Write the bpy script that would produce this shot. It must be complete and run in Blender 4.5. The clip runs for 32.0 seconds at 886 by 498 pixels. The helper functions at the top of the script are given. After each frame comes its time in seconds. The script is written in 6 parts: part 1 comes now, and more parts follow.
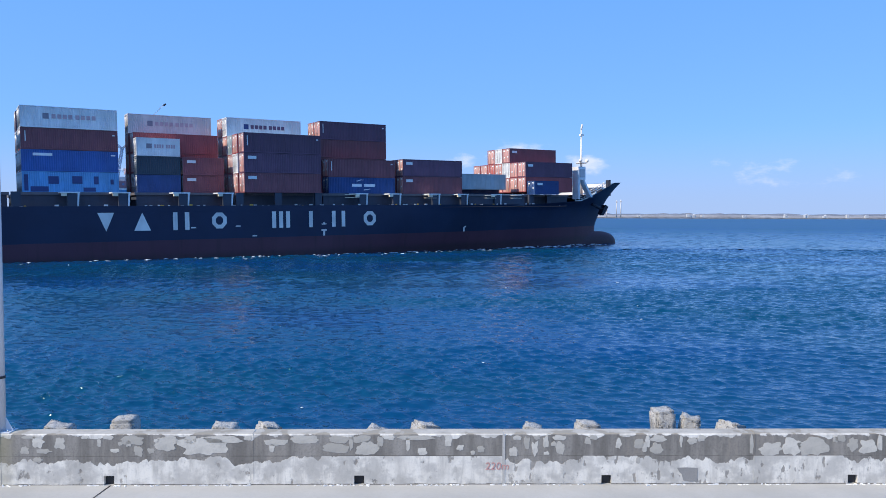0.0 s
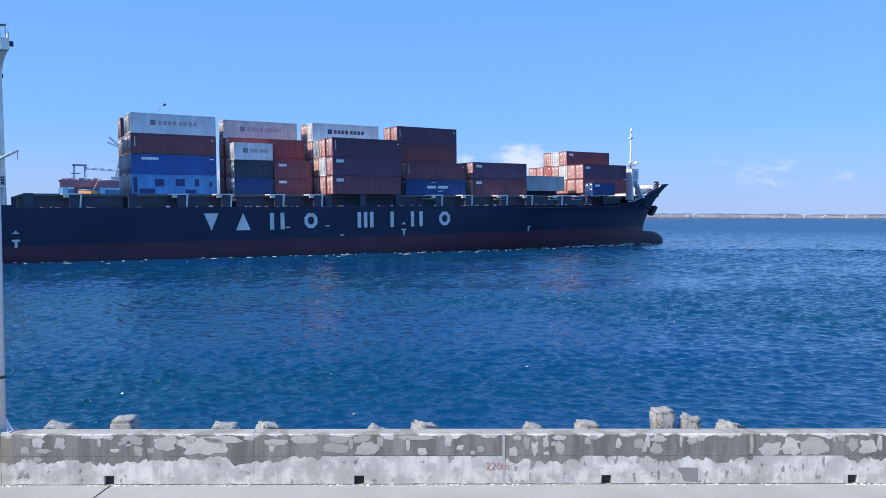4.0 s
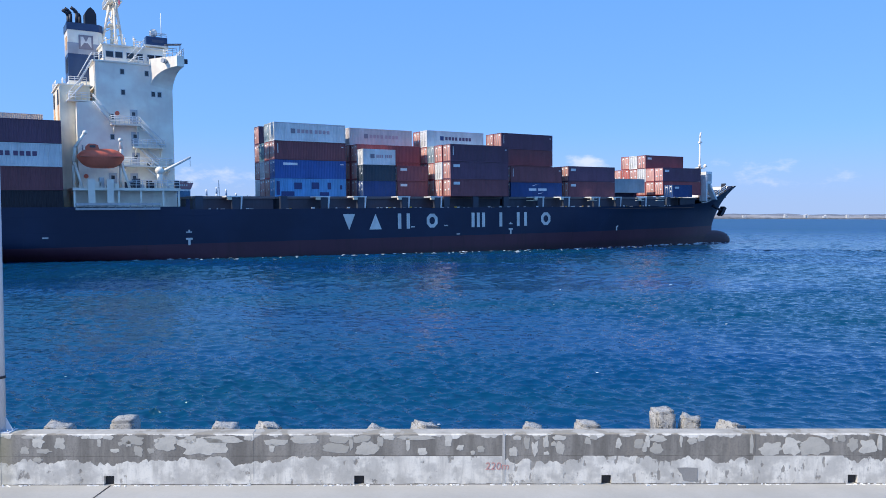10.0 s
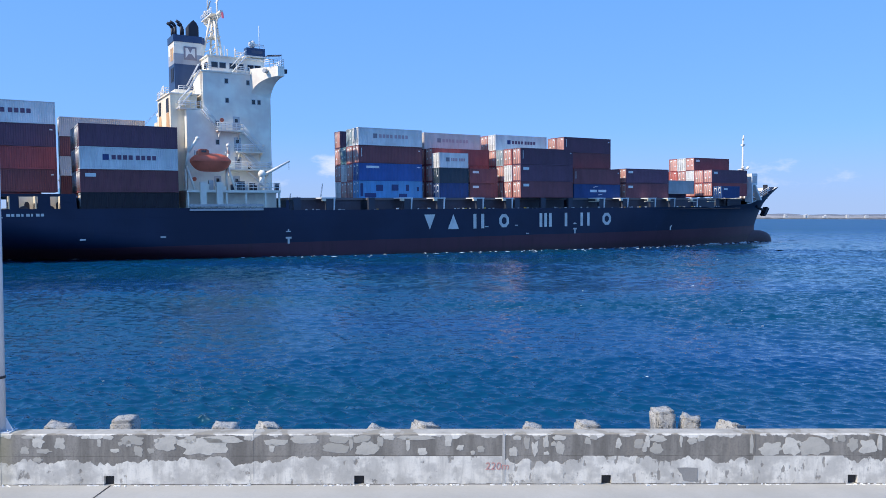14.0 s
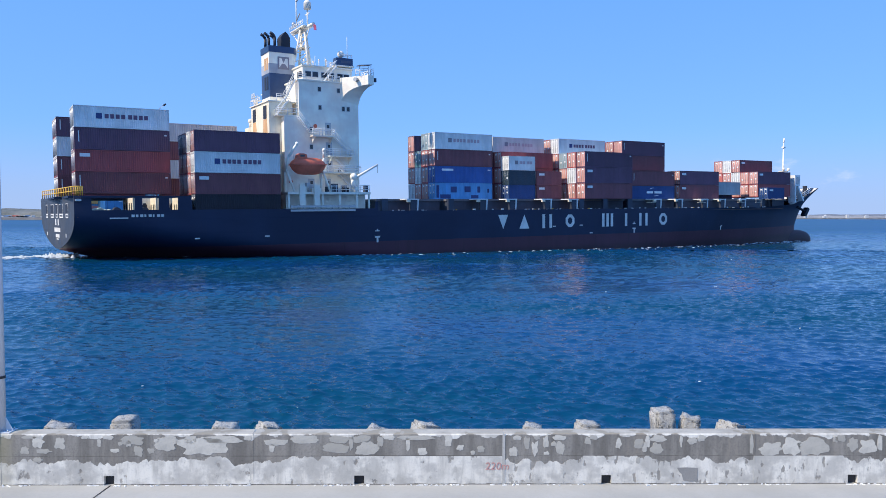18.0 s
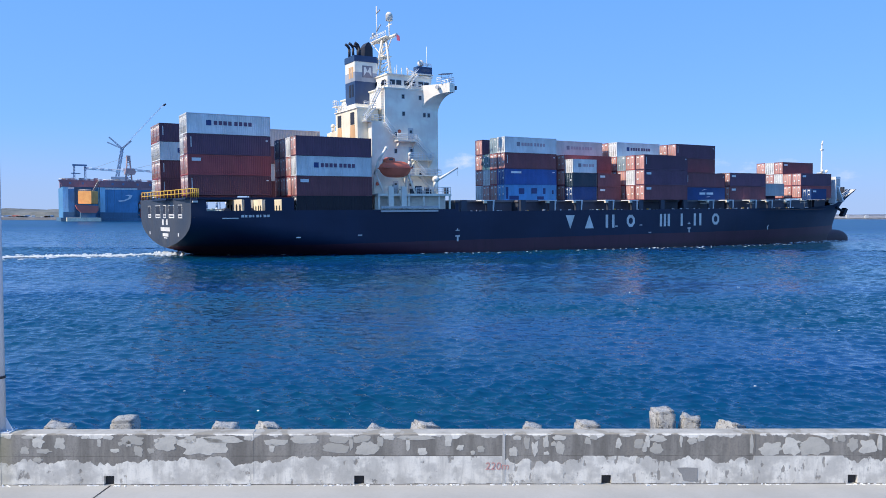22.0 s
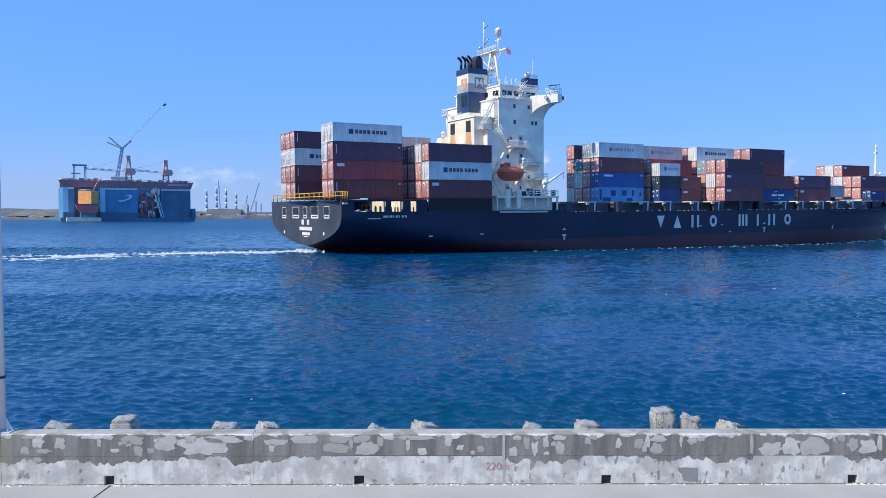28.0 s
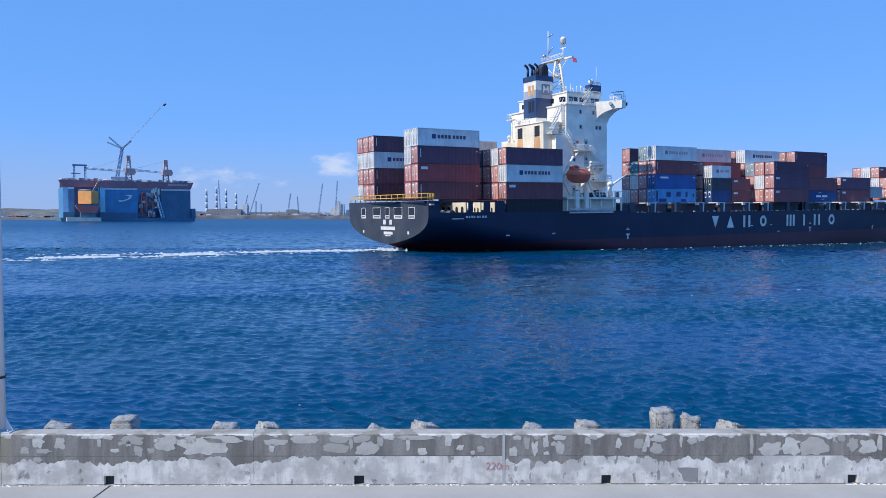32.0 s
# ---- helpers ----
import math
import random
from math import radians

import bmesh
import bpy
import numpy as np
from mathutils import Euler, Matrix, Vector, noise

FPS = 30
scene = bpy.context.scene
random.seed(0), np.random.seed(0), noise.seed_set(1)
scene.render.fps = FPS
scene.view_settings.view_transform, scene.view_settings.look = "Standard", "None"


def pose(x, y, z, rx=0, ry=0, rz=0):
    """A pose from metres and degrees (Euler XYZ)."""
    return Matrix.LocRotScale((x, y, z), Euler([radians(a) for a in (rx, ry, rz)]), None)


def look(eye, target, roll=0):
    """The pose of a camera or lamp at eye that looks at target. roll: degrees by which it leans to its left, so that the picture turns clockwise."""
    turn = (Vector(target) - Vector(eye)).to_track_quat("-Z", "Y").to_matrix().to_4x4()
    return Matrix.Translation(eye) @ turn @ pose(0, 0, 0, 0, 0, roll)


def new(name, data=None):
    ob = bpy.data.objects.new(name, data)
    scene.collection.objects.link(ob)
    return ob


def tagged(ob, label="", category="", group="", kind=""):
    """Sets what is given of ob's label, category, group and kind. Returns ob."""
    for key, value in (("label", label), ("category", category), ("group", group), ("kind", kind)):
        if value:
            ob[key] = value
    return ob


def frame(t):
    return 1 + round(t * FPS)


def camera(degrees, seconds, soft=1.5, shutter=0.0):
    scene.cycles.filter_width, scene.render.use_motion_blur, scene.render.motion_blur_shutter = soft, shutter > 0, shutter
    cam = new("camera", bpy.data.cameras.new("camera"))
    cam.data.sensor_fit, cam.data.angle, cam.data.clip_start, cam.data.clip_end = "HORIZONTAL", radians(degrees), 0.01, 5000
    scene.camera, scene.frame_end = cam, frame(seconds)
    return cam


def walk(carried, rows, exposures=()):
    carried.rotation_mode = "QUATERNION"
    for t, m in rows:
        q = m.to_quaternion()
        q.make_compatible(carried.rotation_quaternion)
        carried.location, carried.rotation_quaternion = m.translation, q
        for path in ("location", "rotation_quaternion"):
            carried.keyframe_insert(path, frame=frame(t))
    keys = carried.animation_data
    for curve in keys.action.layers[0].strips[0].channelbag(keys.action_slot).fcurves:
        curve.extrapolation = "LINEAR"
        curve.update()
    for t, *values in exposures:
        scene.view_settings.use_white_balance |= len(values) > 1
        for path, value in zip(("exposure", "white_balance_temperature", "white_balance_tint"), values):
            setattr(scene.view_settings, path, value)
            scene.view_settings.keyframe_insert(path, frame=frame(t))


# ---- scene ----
# camera: stands still on an upper level above the quay
cam = camera(61.0, 32.0, soft=0.8)
EYE = pose(0, 0, 6.166, 87.4745, 0, 0) @ pose(0, 0, 0, 0, 0, 0.233)
walk(cam, [(0.0, EYE), (32.0, EYE)], exposures=[(0.0, 0.05, 6600, 10.0), (26.5, 0.05, 6600, 10.0), (28.0, -0.06, 6430, 10.0), (30.2, -0.06, 6430, 10.0), (31.0, -0.2, 6150, 10.0), (32.0, -0.2, 6150, 10.0)])

# ---- light: clear midday sky, sun high behind the left shoulder ----
SUN_AZ = math.atan2(-0.46, -0.89)
SUN_EL = radians(42)
TO_SUN = Vector((math.cos(SUN_AZ) * math.cos(SUN_EL), math.sin(SUN_AZ) * math.cos(SUN_EL), math.sin(SUN_EL)))


def make_world():
    w = bpy.data.worlds.new("sky")
    scene.world = w
    w.use_nodes = True
    nt = w.node_tree
    nt.nodes.clear()
    out = nt.nodes.new("ShaderNodeOutputWorld")
    bg = nt.nodes.new("ShaderNodeBackground")
    bg.inputs["Strength"].default_value = 0.1
    sky = nt.nodes.new("ShaderNodeTexSky")
    sky.sky_type = "NISHITA"
    sky.sun_disc = False
    sky.sun_elevation = SUN_EL
    sky.sun_rotation = radians(90) - SUN_AZ
    sky.air_density, sky.dust_density, sky.ozone_density = 0.8, 0.0, 3.0
    # low cumulus near the horizon: noise inside soft spots round fixed directions
    co = nt.nodes.new("ShaderNodeTexCoord")
    noi = nt.nodes.new("ShaderNodeTexNoise")
    noi.inputs["Scale"].default_value = 26.0
    noi.inputs["Detail"].default_value = 6.0
    noi.inputs["Roughness"].default_value = 0.6
    mp = nt.nodes.new("ShaderNodeMapping")
    mp.inputs["Scale"].default_value = (1, 1, 2.2)
    nt.links.new(co.outputs["Generated"], mp.inputs["Vector"])
    nt.links.new(mp.outputs["Vector"], noi.inputs["Vector"])
    total = None
    for px, pz, wide, high, amount in CLOUDS:
        d = Vector((px, 1.0, pz)).normalized()
        sub = nt.nodes.new("ShaderNodeVectorMath")
        sub.operation = "SUBTRACT"
        nt.links.new(co.outputs["Generated"], sub.inputs[0])
        sub.inputs[1].default_value = d
        sc = nt.nodes.new("ShaderNodeVectorMath")
        sc.operation = "MULTIPLY"
        nt.links.new(sub.outputs[0], sc.inputs[0])
        sc.inputs[1].default_value = (1 / wide, 1 / wide, 1 / high)
        ln = nt.nodes.new("ShaderNodeVectorMath")
        ln.operation = "LENGTH"
        nt.links.new(sc.outputs[0], ln.inputs[0])
        mr = nt.nodes.new("ShaderNodeMapRange")
        mr.inputs[1].default_value, mr.inputs[2].default_value = 1.0, 0.0
        mr.inputs[3].default_value, mr.inputs[4].default_value = 0.0, amount
        nt.links.new(ln.outputs["Value"], mr.inputs[0])
        if total is None:
            total = mr.outputs[0]
        else:
            ad = nt.nodes.new("ShaderNodeMath")
            ad.operation = "MAXIMUM"
            nt.links.new(total, ad.inputs[0])
            nt.links.new(mr.outputs[0], ad.inputs[1])
            total = ad.outputs[0]
    ms = nt.nodes.new("ShaderNodeMath")
    ms.operation = "MULTIPLY_ADD"
    nt.links.new(noi.outputs["Fac"], ms.inputs[0])
    ms.inputs[1].default_value = 1.6
    ms.inputs[2].default_value = -1.05
    ad2 = nt.nodes.new("ShaderNodeMath")
    ad2.operation = "ADD"
    nt.links.new(ms.outputs[0], ad2.inputs[0])
    nt.links.new(total, ad2.inputs[1])
    cr = nt.nodes.new("ShaderNodeMapRange")
    cr.interpolation_type = "SMOOTHSTEP"
    cr.inputs[1].default_value, cr.inputs[2].default_value = 0.1, 0.75
    cr.inputs[4].default_value = 0.85
    nt.links.new(ad2.outputs[0], cr.inputs[0])
    mix = nt.nodes.new("ShaderNodeMix")
    mix.data_type = "RGBA"
    nt.links.new(cr.outputs[0], mix.inputs["Factor"])
    tone = nt.nodes.new("ShaderNodeMix")      # a clear, deep blue maritime sky, nearly even down to the horizon
    tone.data_type, tone.blend_type = "RGBA", "MULTIPLY"
    tone.inputs["Factor"].default_value = 1.0
    nt.links.new(sky.outputs[0], tone.inputs["A"])
    tone.inputs["B"].default_value = (1.15, 1.32, 1.75, 1)
    clear = nt.nodes.new("ShaderNodeMix")
    clear.data_type = "RGBA"
    clear.inputs["Factor"].default_value = 0.8
    nt.links.new(tone.outputs["Result"], clear.inputs["A"])
    sepz = nt.nodes.new("ShaderNodeSeparateXYZ")
    nt.links.new(co.outputs["Generated"], sepz.inputs[0])
    climb = nt.nodes.new("ShaderNodeMapRange")      # deeper blue with height
    climb.inputs[1].default_value, climb.inputs[2].default_value = 0.1, 0.3
    nt.links.new(sepz.outputs["Z"], climb.inputs[0])
    blue = nt.nodes.new("ShaderNodeMix")
    blue.data_type = "RGBA"
    nt.links.new(climb.outputs[0], blue.inputs["Factor"])
    blue.inputs["A"].default_value = (2.1, 5.0, 11.0, 1)
    blue.inputs["B"].default_value = (1.62, 4.45, 10.7, 1)
    nt.links.new(blue.outputs["Result"], clear.inputs["B"])
    low = nt.nodes.new("ShaderNodeMapRange")      # sea haze over the horizon
    low.interpolation_type = "SMOOTHSTEP"
    low.inputs[1].default_value, low.inputs[2].default_value = 0.0, 0.12
    low.inputs[3].default_value, low.inputs[4].default_value = 0.8, 0.0
    nt.links.new(sepz.outputs["Z"], low.inputs[0])
    haze = nt.nodes.new("ShaderNodeMix")
    haze.data_type = "RGBA"
    nt.links.new(low.outputs[0], haze.inputs["Factor"])
    nt.links.new(clear.outputs["Result"], haze.inputs["A"])
    haze.inputs["B"].default_value = (4.0, 5.4, 8.5, 1)
    nt.links.new(haze.outputs["Result"], mix.inputs["A"])
    mix.inputs["B"].default_value = (7.6, 8.4, 10.2, 1)
    nt.links.new(mix.outputs["Result"], bg.inputs["Color"])
    nt.links.new(bg.outputs[0], out.inputs[0])


# directions (x over y, z over y), half width, half height, density
CLOUDS = ((-0.14, 0.066, 0.05, 0.03, 0.95), (0.10, 0.074, 0.085, 0.036, 1.05), (0.19, 0.072, 0.05, 0.024, 0.9), (0.03, 0.07, 0.05, 0.02, 0.7),
          (-0.27, 0.052, 0.10, 0.03, 0.66), (-0.36, 0.05, 0.10, 0.026, 0.6), (0.42, 0.062, 0.12, 0.03, 0.56),
          (0.54, 0.052, 0.12, 0.03, 0.56), (0.40, 0.045, 0.10, 0.022, 0.48))
make_world()

sun = new("sun", bpy.data.lights.new("sun", "SUN"))
sun.data.energy, sun.data.angle, sun.data.color = 4.6, radians(0.55), (1.0, 0.90, 0.75)
sun.matrix_world = look((0, 0, 60), Vector((0, 0, 60)) - TO_SUN)


# ---- materials ----
def nodes_of(name):
    m = bpy.data.materials.new(name)
    m.use_nodes = True
    nt = m.node_tree
    return m, nt, nt.nodes["Principled BSDF"]


def link_noise(nt, scale, detail=4.0, rough=0.55, stretch=(1, 1, 1), source="Object"):
    co = nt.nodes.new("ShaderNodeTexCoord")
    mp = nt.nodes.new("ShaderNodeMapping")
    mp.inputs["Scale"].default_value = stretch
    nz = nt.nodes.new("ShaderNodeTexNoise")
    nz.inputs["Scale"].default_value = scale
    nz.inputs["Detail"].default_value = detail
    nz.inputs["Roughness"].default_value = rough
    nt.links.new(co.outputs[source], mp.inputs["Vector"])
    nt.links.new(mp.outputs["Vector"], nz.inputs["Vector"])
    return nz.outputs["Fac"]


def ramp(nt, value, lo, hi, a=0.0, b=1.0, smooth=True):
    r = nt.nodes.new("ShaderNodeMapRange")
    if smooth:
        r.interpolation_type = "SMOOTHSTEP"
    r.inputs[1].default_value, r.inputs[2].default_value = lo, hi
    r.inputs[3].default_value, r.inputs[4].default_value = a, b
    nt.links.new(value, r.inputs[0])
    return r.outputs[0]


def blend(nt, fac, a, b):
    m = nt.nodes.new("ShaderNodeMix")
    m.data_type = "RGBA"
    for key, v in (("Factor", fac), ("A", a), ("B", b)):
        if isinstance(v, tuple):
            m.inputs[key].default_value = (*v, 1)
        elif isinstance(v, float):
            m.inputs[key].default_value = v
        else:
            nt.links.new(v, m.inputs[key])
    return m.outputs["Result"]


def calc(nt, op, a, b, c=None):
    m = nt.nodes.new("ShaderNodeMath")
    m.operation = op
    for i, v in enumerate((a, b, c)):
        if v is None:
            continue
        if isinstance(v, (int, float)):
            m.inputs[i].default_value = v
        else:
            nt.links.new(v, m.inputs[i])
    return m.outputs[0]


def add_bump(nt, bsdf, height, distance, strength=1.0):
    b = nt.nodes.new("ShaderNodeBump")
    b.inputs["Distance"].default_value = distance
    b.inputs["Strength"].default_value = strength
    nt.links.new(height, b.inputs["Height"])
    nt.links.new(b.outputs[0], bsdf.inputs["Normal"])


def paint(name, rgb, rough=0.5, grime=0.35, rust=0.0, metal=0.0, scale=0.35, spread=0.0):
    """Weathered paint: broad fading, vertical dirt runs, fine grain, a little rust."""
    m, nt, b = nodes_of(name)
    broad = link_noise(nt, scale, 3.0)
    runs = link_noise(nt, 1.6, 5.0, 0.6, (1.0, 1.0, 0.12))
    dirt = ramp(nt, runs, 0.46, 0.74, 0.0, grime)
    pale = tuple(min(1.0, v * 1.25 + 0.012) for v in rgb)
    col = blend(nt, ramp(nt, broad, 0.35, 0.7), rgb, pale)
    if spread:
        info = nt.nodes.new("ShaderNodeObjectInfo")
        hsv = nt.nodes.new("ShaderNodeHueSaturation")
        nt.links.new(col, hsv.inputs["Color"])
        nt.links.new(ramp(nt, info.outputs["Random"], 0, 1, 1 - spread, 1 + spread, False), hsv.inputs["Value"])
        col = hsv.outputs[0]
    col = blend(nt, dirt, col, tuple(v * 0.55 + 0.012 for v in rgb))
    if rust:
        spots = link_noise(nt, 0.9, 7.0, 0.68)
        col = blend(nt, ramp(nt, spots, 0.62, 0.72, 0.0, rust), col, (0.16, 0.06, 0.025))
    nt.links.new(col, b.inputs["Base Color"])
    b.inputs["Metallic"].default_value = metal
    nt.links.new(ramp(nt, broad, 0.3, 0.7, rough - 0.08, rough + 0.12), b.inputs["Roughness"])
    add_bump(nt, b, link_noise(nt, 9.0, 3.0), 0.004, 0.5)
    return m


def glass(name, rgb=(0.015, 0.02, 0.03)):
    m, nt, b = nodes_of(name)
    b.inputs["Base Color"].default_value = (*rgb, 1)
    b.inputs["Roughness"].default_value = 0.06
    b.inputs["Specular IOR Level"].default_value = 0.7
    return m


# maroon and wine lean purple, blue haze mixed into the colour
MAROON = (0.185, 0.056, 0.066)
PAINTS = {
    "maroon": paint("maroon_paint", MAROON, 0.55, 0.4, 0.1, spread=0.18),
    "wine": paint("wine_paint", (0.112, 0.050, 0.084), 0.55, 0.35, 0.08, spread=0.18),
    "red": paint("red_paint", (0.31, 0.06, 0.062), 0.55, 0.35, 0.1, spread=0.15),
    "rose": paint("rose_paint", (0.50, 0.13, 0.10), 0.55, 0.3, 0.05, spread=0.1),
    "white": paint("container_white_paint", (0.66, 0.67, 0.66), 0.5, 0.3, 0.06, spread=0.06),
    "cream": paint("container_cream_paint", (0.62, 0.55, 0.52), 0.5, 0.3, 0.08, spread=0.06),
    "blue": paint("blue_paint", (0.02, 0.095, 0.31), 0.5, 0.3, 0.05, spread=0.1),
    # near-black: deep shade put into one container's colour abaft the house
    "black": paint("shade_black_paint", (0.014, 0.010, 0.016), 0.6, 0.3, 0.05),
    "cobalt": paint("cobalt_paint", (0.010, 0.05, 0.17), 0.5, 0.3, 0.05, spread=0.1),
    "navy": paint("navy_paint", (0.015, 0.035, 0.11), 0.5, 0.3, 0.05, spread=0.1),
    "sky": paint("light_blue_paint", (0.10, 0.33, 0.60), 0.5, 0.4, 0.05),
    "teal": paint("teal_paint", (0.09, 0.21, 0.24), 0.5, 0.35, 0.08),
    "grey": paint("grey_blue_paint", (0.27, 0.36, 0.40), 0.5, 0.35, 0.08),
    "green": paint("dark_slate_paint", (0.016, 0.04, 0.062), 0.5, 0.35, 0.05),
}
# Lighter door paints: the sun on the aft ends is put into the colour
SUNLIT_DOOR_PAINTS = {
    "maroon": paint("sunlit_red_door_paint", (0.58, 0.29, 0.25), 0.6, 0.45, 0.15, spread=0.2),
    "red": paint("sunlit_salmon_door_paint", (0.62, 0.33, 0.28), 0.6, 0.45, 0.15, spread=0.2),
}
SUNLIT_DOOR_PAINTS["wine"] = SUNLIT_DOOR_PAINTS["maroon"]
M_STEEL = paint("galvanised_steel", (0.42, 0.43, 0.44), 0.42, 0.3, 0.1, metal=0.6)
M_RUBBER = paint("dark_seal_rubber", (0.025, 0.025, 0.028), 0.7, 0.2)
M_PLATE = paint("label_plate_white", (0.75, 0.75, 0.74), 0.5, 0.15)
M_LOGO_NAVY = paint("logo_navy", (0.02, 0.045, 0.16), 0.5, 0.15)
M_LOGO_RED = paint("logo_plum", (0.12, 0.065, 0.12), 0.5, 0.25)
M_LOGO_FAINT = paint("logo_faded_red", (0.48, 0.34, 0.36), 0.5, 0.35)
M_LETTER = paint("hull_mark_white", (0.70, 0.67, 0.62), 0.5, 0.3)
M_HOUSE = paint("superstructure_white", (0.85, 0.77, 0.655), 0.5, 0.10, 0.03)
M_CREAMWALL = paint("superstructure_cream", (0.80, 0.70, 0.52), 0.5, 0.3, 0.12)
M_STAIN = paint("orange_rust_stain", (0.62, 0.36, 0.17), 0.6, 0.3, 0.1)
M_RAIL = paint("white_rail_paint", (0.72, 0.73, 0.72), 0.5, 0.2, 0.08)
M_YELLOW = paint("yellow_rail_paint", (0.70, 0.42, 0.05), 0.5, 0.3, 0.1)
M_ORANGE = paint("lifeboat_orange", (0.64, 0.13, 0.065), 0.4, 0.25)
M_FUNNEL = paint("funnel_blue", (0.022, 0.055, 0.135), 0.45, 0.3)
M_FUNNEL_GREY = paint("funnel_slate", (0.07, 0.09, 0.15), 0.5, 0.3)
M_BLACK = paint("soot_black", (0.014, 0.018, 0.032), 0.6, 0.2)
M_GLASS = glass("dark_window_glass")
M_DECK = paint("deck_brown_paint", (0.14, 0.07, 0.055), 0.7, 0.4, 0.2)
M_COAMING = paint("coaming_dark_blue", (0.04, 0.05, 0.075), 0.6, 0.4, 0.2)
M_COVER = paint("hatch_cover_grey", (0.13, 0.12, 0.125), 0.6, 0.4, 0.25)
M_ROPE = paint("mooring_rope", (0.48, 0.50, 0.40), 0.9, 0.4)
M_FLAG = paint("red_flag_cloth", (0.30, 0.05, 0.11), 0.8, 0.2)


def hull_paint():
    m, nt, b = nodes_of("hull_paint")
    co = nt.nodes.new("ShaderNodeTexCoord")
    sep = nt.nodes.new("ShaderNodeSeparateXYZ")
    nt.links.new(co.outputs["Object"], sep.inputs[0])
    wob = link_noise(nt, 0.6, 4.0)
    z = calc(nt, "ADD", sep.outputs["Z"], calc(nt, "MULTIPLY", calc(nt, "SUBTRACT", wob, 0.5), 0.14))
    broad = link_noise(nt, 0.11, 5.0)
    runs = link_noise(nt, 0.8, 6.0, 0.65, (1, 1, 0.1))
    # navy lifted and boot red purpled: blue haze put into both colours
    navy = blend(nt, ramp(nt, broad, 0.35, 0.7), (0.012, 0.020, 0.050), (0.017, 0.029, 0.068))
    navy = blend(nt, ramp(nt, runs, 0.55, 0.78, 0.0, 0.35), navy, (0.03, 0.026, 0.03))
    boot = blend(nt, ramp(nt, broad, 0.3, 0.7), (0.088, 0.030, 0.046), (0.112, 0.039, 0.056))
    boot = blend(nt, ramp(nt, runs, 0.5, 0.75, 0.0, 0.5), boot, (0.05, 0.024, 0.022))
    wet = ramp(nt, z, -0.4, 0.9, 1.0, 0.0)
    boot = blend(nt, calc(nt, "MULTIPLY", wet, 0.45), boot, (0.02, 0.022, 0.016))
    col = blend(nt, ramp(nt, z, 2.3, 2.36), boot, navy)
    nt.links.new(col, b.inputs["Base Color"])
    b.inputs["Roughness"].default_value = 0.52
    b.inputs["Specular IOR Level"].default_value = 0.36
    plates = nt.nodes.new("ShaderNodeTexBrick")
    plates.inputs["Scale"].default_value = 0.12
    plates.inputs["Mortar Size"].default_value = 0.004
    plates.inputs["Mortar Smooth"].default_value = 1.0
    mp = nt.nodes.new("ShaderNodeMapping")
    mp.inputs["Rotation"].default_value = (radians(90), 0, 0)
    nt.links.new(co.outputs["Object"], mp.inputs["Vector"])
    nt.links.new(mp.outputs["Vector"], plates.inputs["Vector"])
    h = calc(nt, "ADD", calc(nt, "MULTIPLY", plates.outputs["Fac"], -0.3), broad)
    add_bump(nt, b, h, 0.05, 0.6)
    return m


def water_material():
    """Sea water: crisp wavelets near the quay; the unresolved ones far out become gloss."""
    m, nt, b = nodes_of("sea_water")
    chop = link_noise(nt, 1.6, 3.0, 0.5, (1.0, 1.7, 1.0))
    ripple = link_noise(nt, 4.2, 3.0, 0.55, (0.7, 1.7, 1.0))
    h = calc(nt, "ADD", calc(nt, "MULTIPLY", chop, 0.05), calc(nt, "MULTIPLY", ripple, 0.014))
    h = calc(nt, "ADD", h, calc(nt, "MULTIPLY", link_noise(nt, 9.0, 2.0, 0.5, (0.8, 1.6, 1.0)), 0.006))
    patch = link_noise(nt, 0.02, 3.0, 0.5, (1.0, 2.0, 1.0))
    col = blend(nt, ramp(nt, patch, 0.35, 0.68), (0.001, 0.052, 0.108), (0.001, 0.049, 0.158))
    nt.links.new(col, b.inputs["Base Color"])
    co = nt.nodes.new("ShaderNodeTexCoord")
    sep = nt.nodes.new("ShaderNodeSeparateXYZ")
    nt.links.new(co.outputs["Object"], sep.inputs[0])
    nt.links.new(ramp(nt, sep.outputs["Y"], 30.0, 420.0, 0.08, 0.36), b.inputs["Roughness"])
    b.inputs["IOR"].default_value = 1.333
    b.inputs["Specular IOR Level"].default_value = 0.43
    b.inputs["Specular Tint"].default_value = (0.62, 0.92, 1.0, 1)
    add_bump(nt, b, calc(nt, "MULTIPLY", h, ramp(nt, sep.outputs["Y"], 60.0, 500.0, 1.0, 0.25)), 1.0, 1.0)
    return m


def concrete(name, a, c, scale=1.0, bump=0.006, grain=0.4):
    m, nt, b = nodes_of(name)
    broad = link_noise(nt, 0.5 * scale, 5.0, 0.6)
    fine = link_noise(nt, 22.0 * scale, 5.0, 0.7)
    col = blend(nt, ramp(nt, broad, 0.3, 0.72), a, c)
    col = blend(nt, ramp(nt, fine, 0.42, 0.75, 0.0, grain), col, tuple(v * 0.6 for v in a))
    nt.links.new(col, b.inputs["Base Color"])
    b.inputs["Roughness"].default_value = 0.9
    add_bump(nt, b, fine, bump, 0.9)
    return m


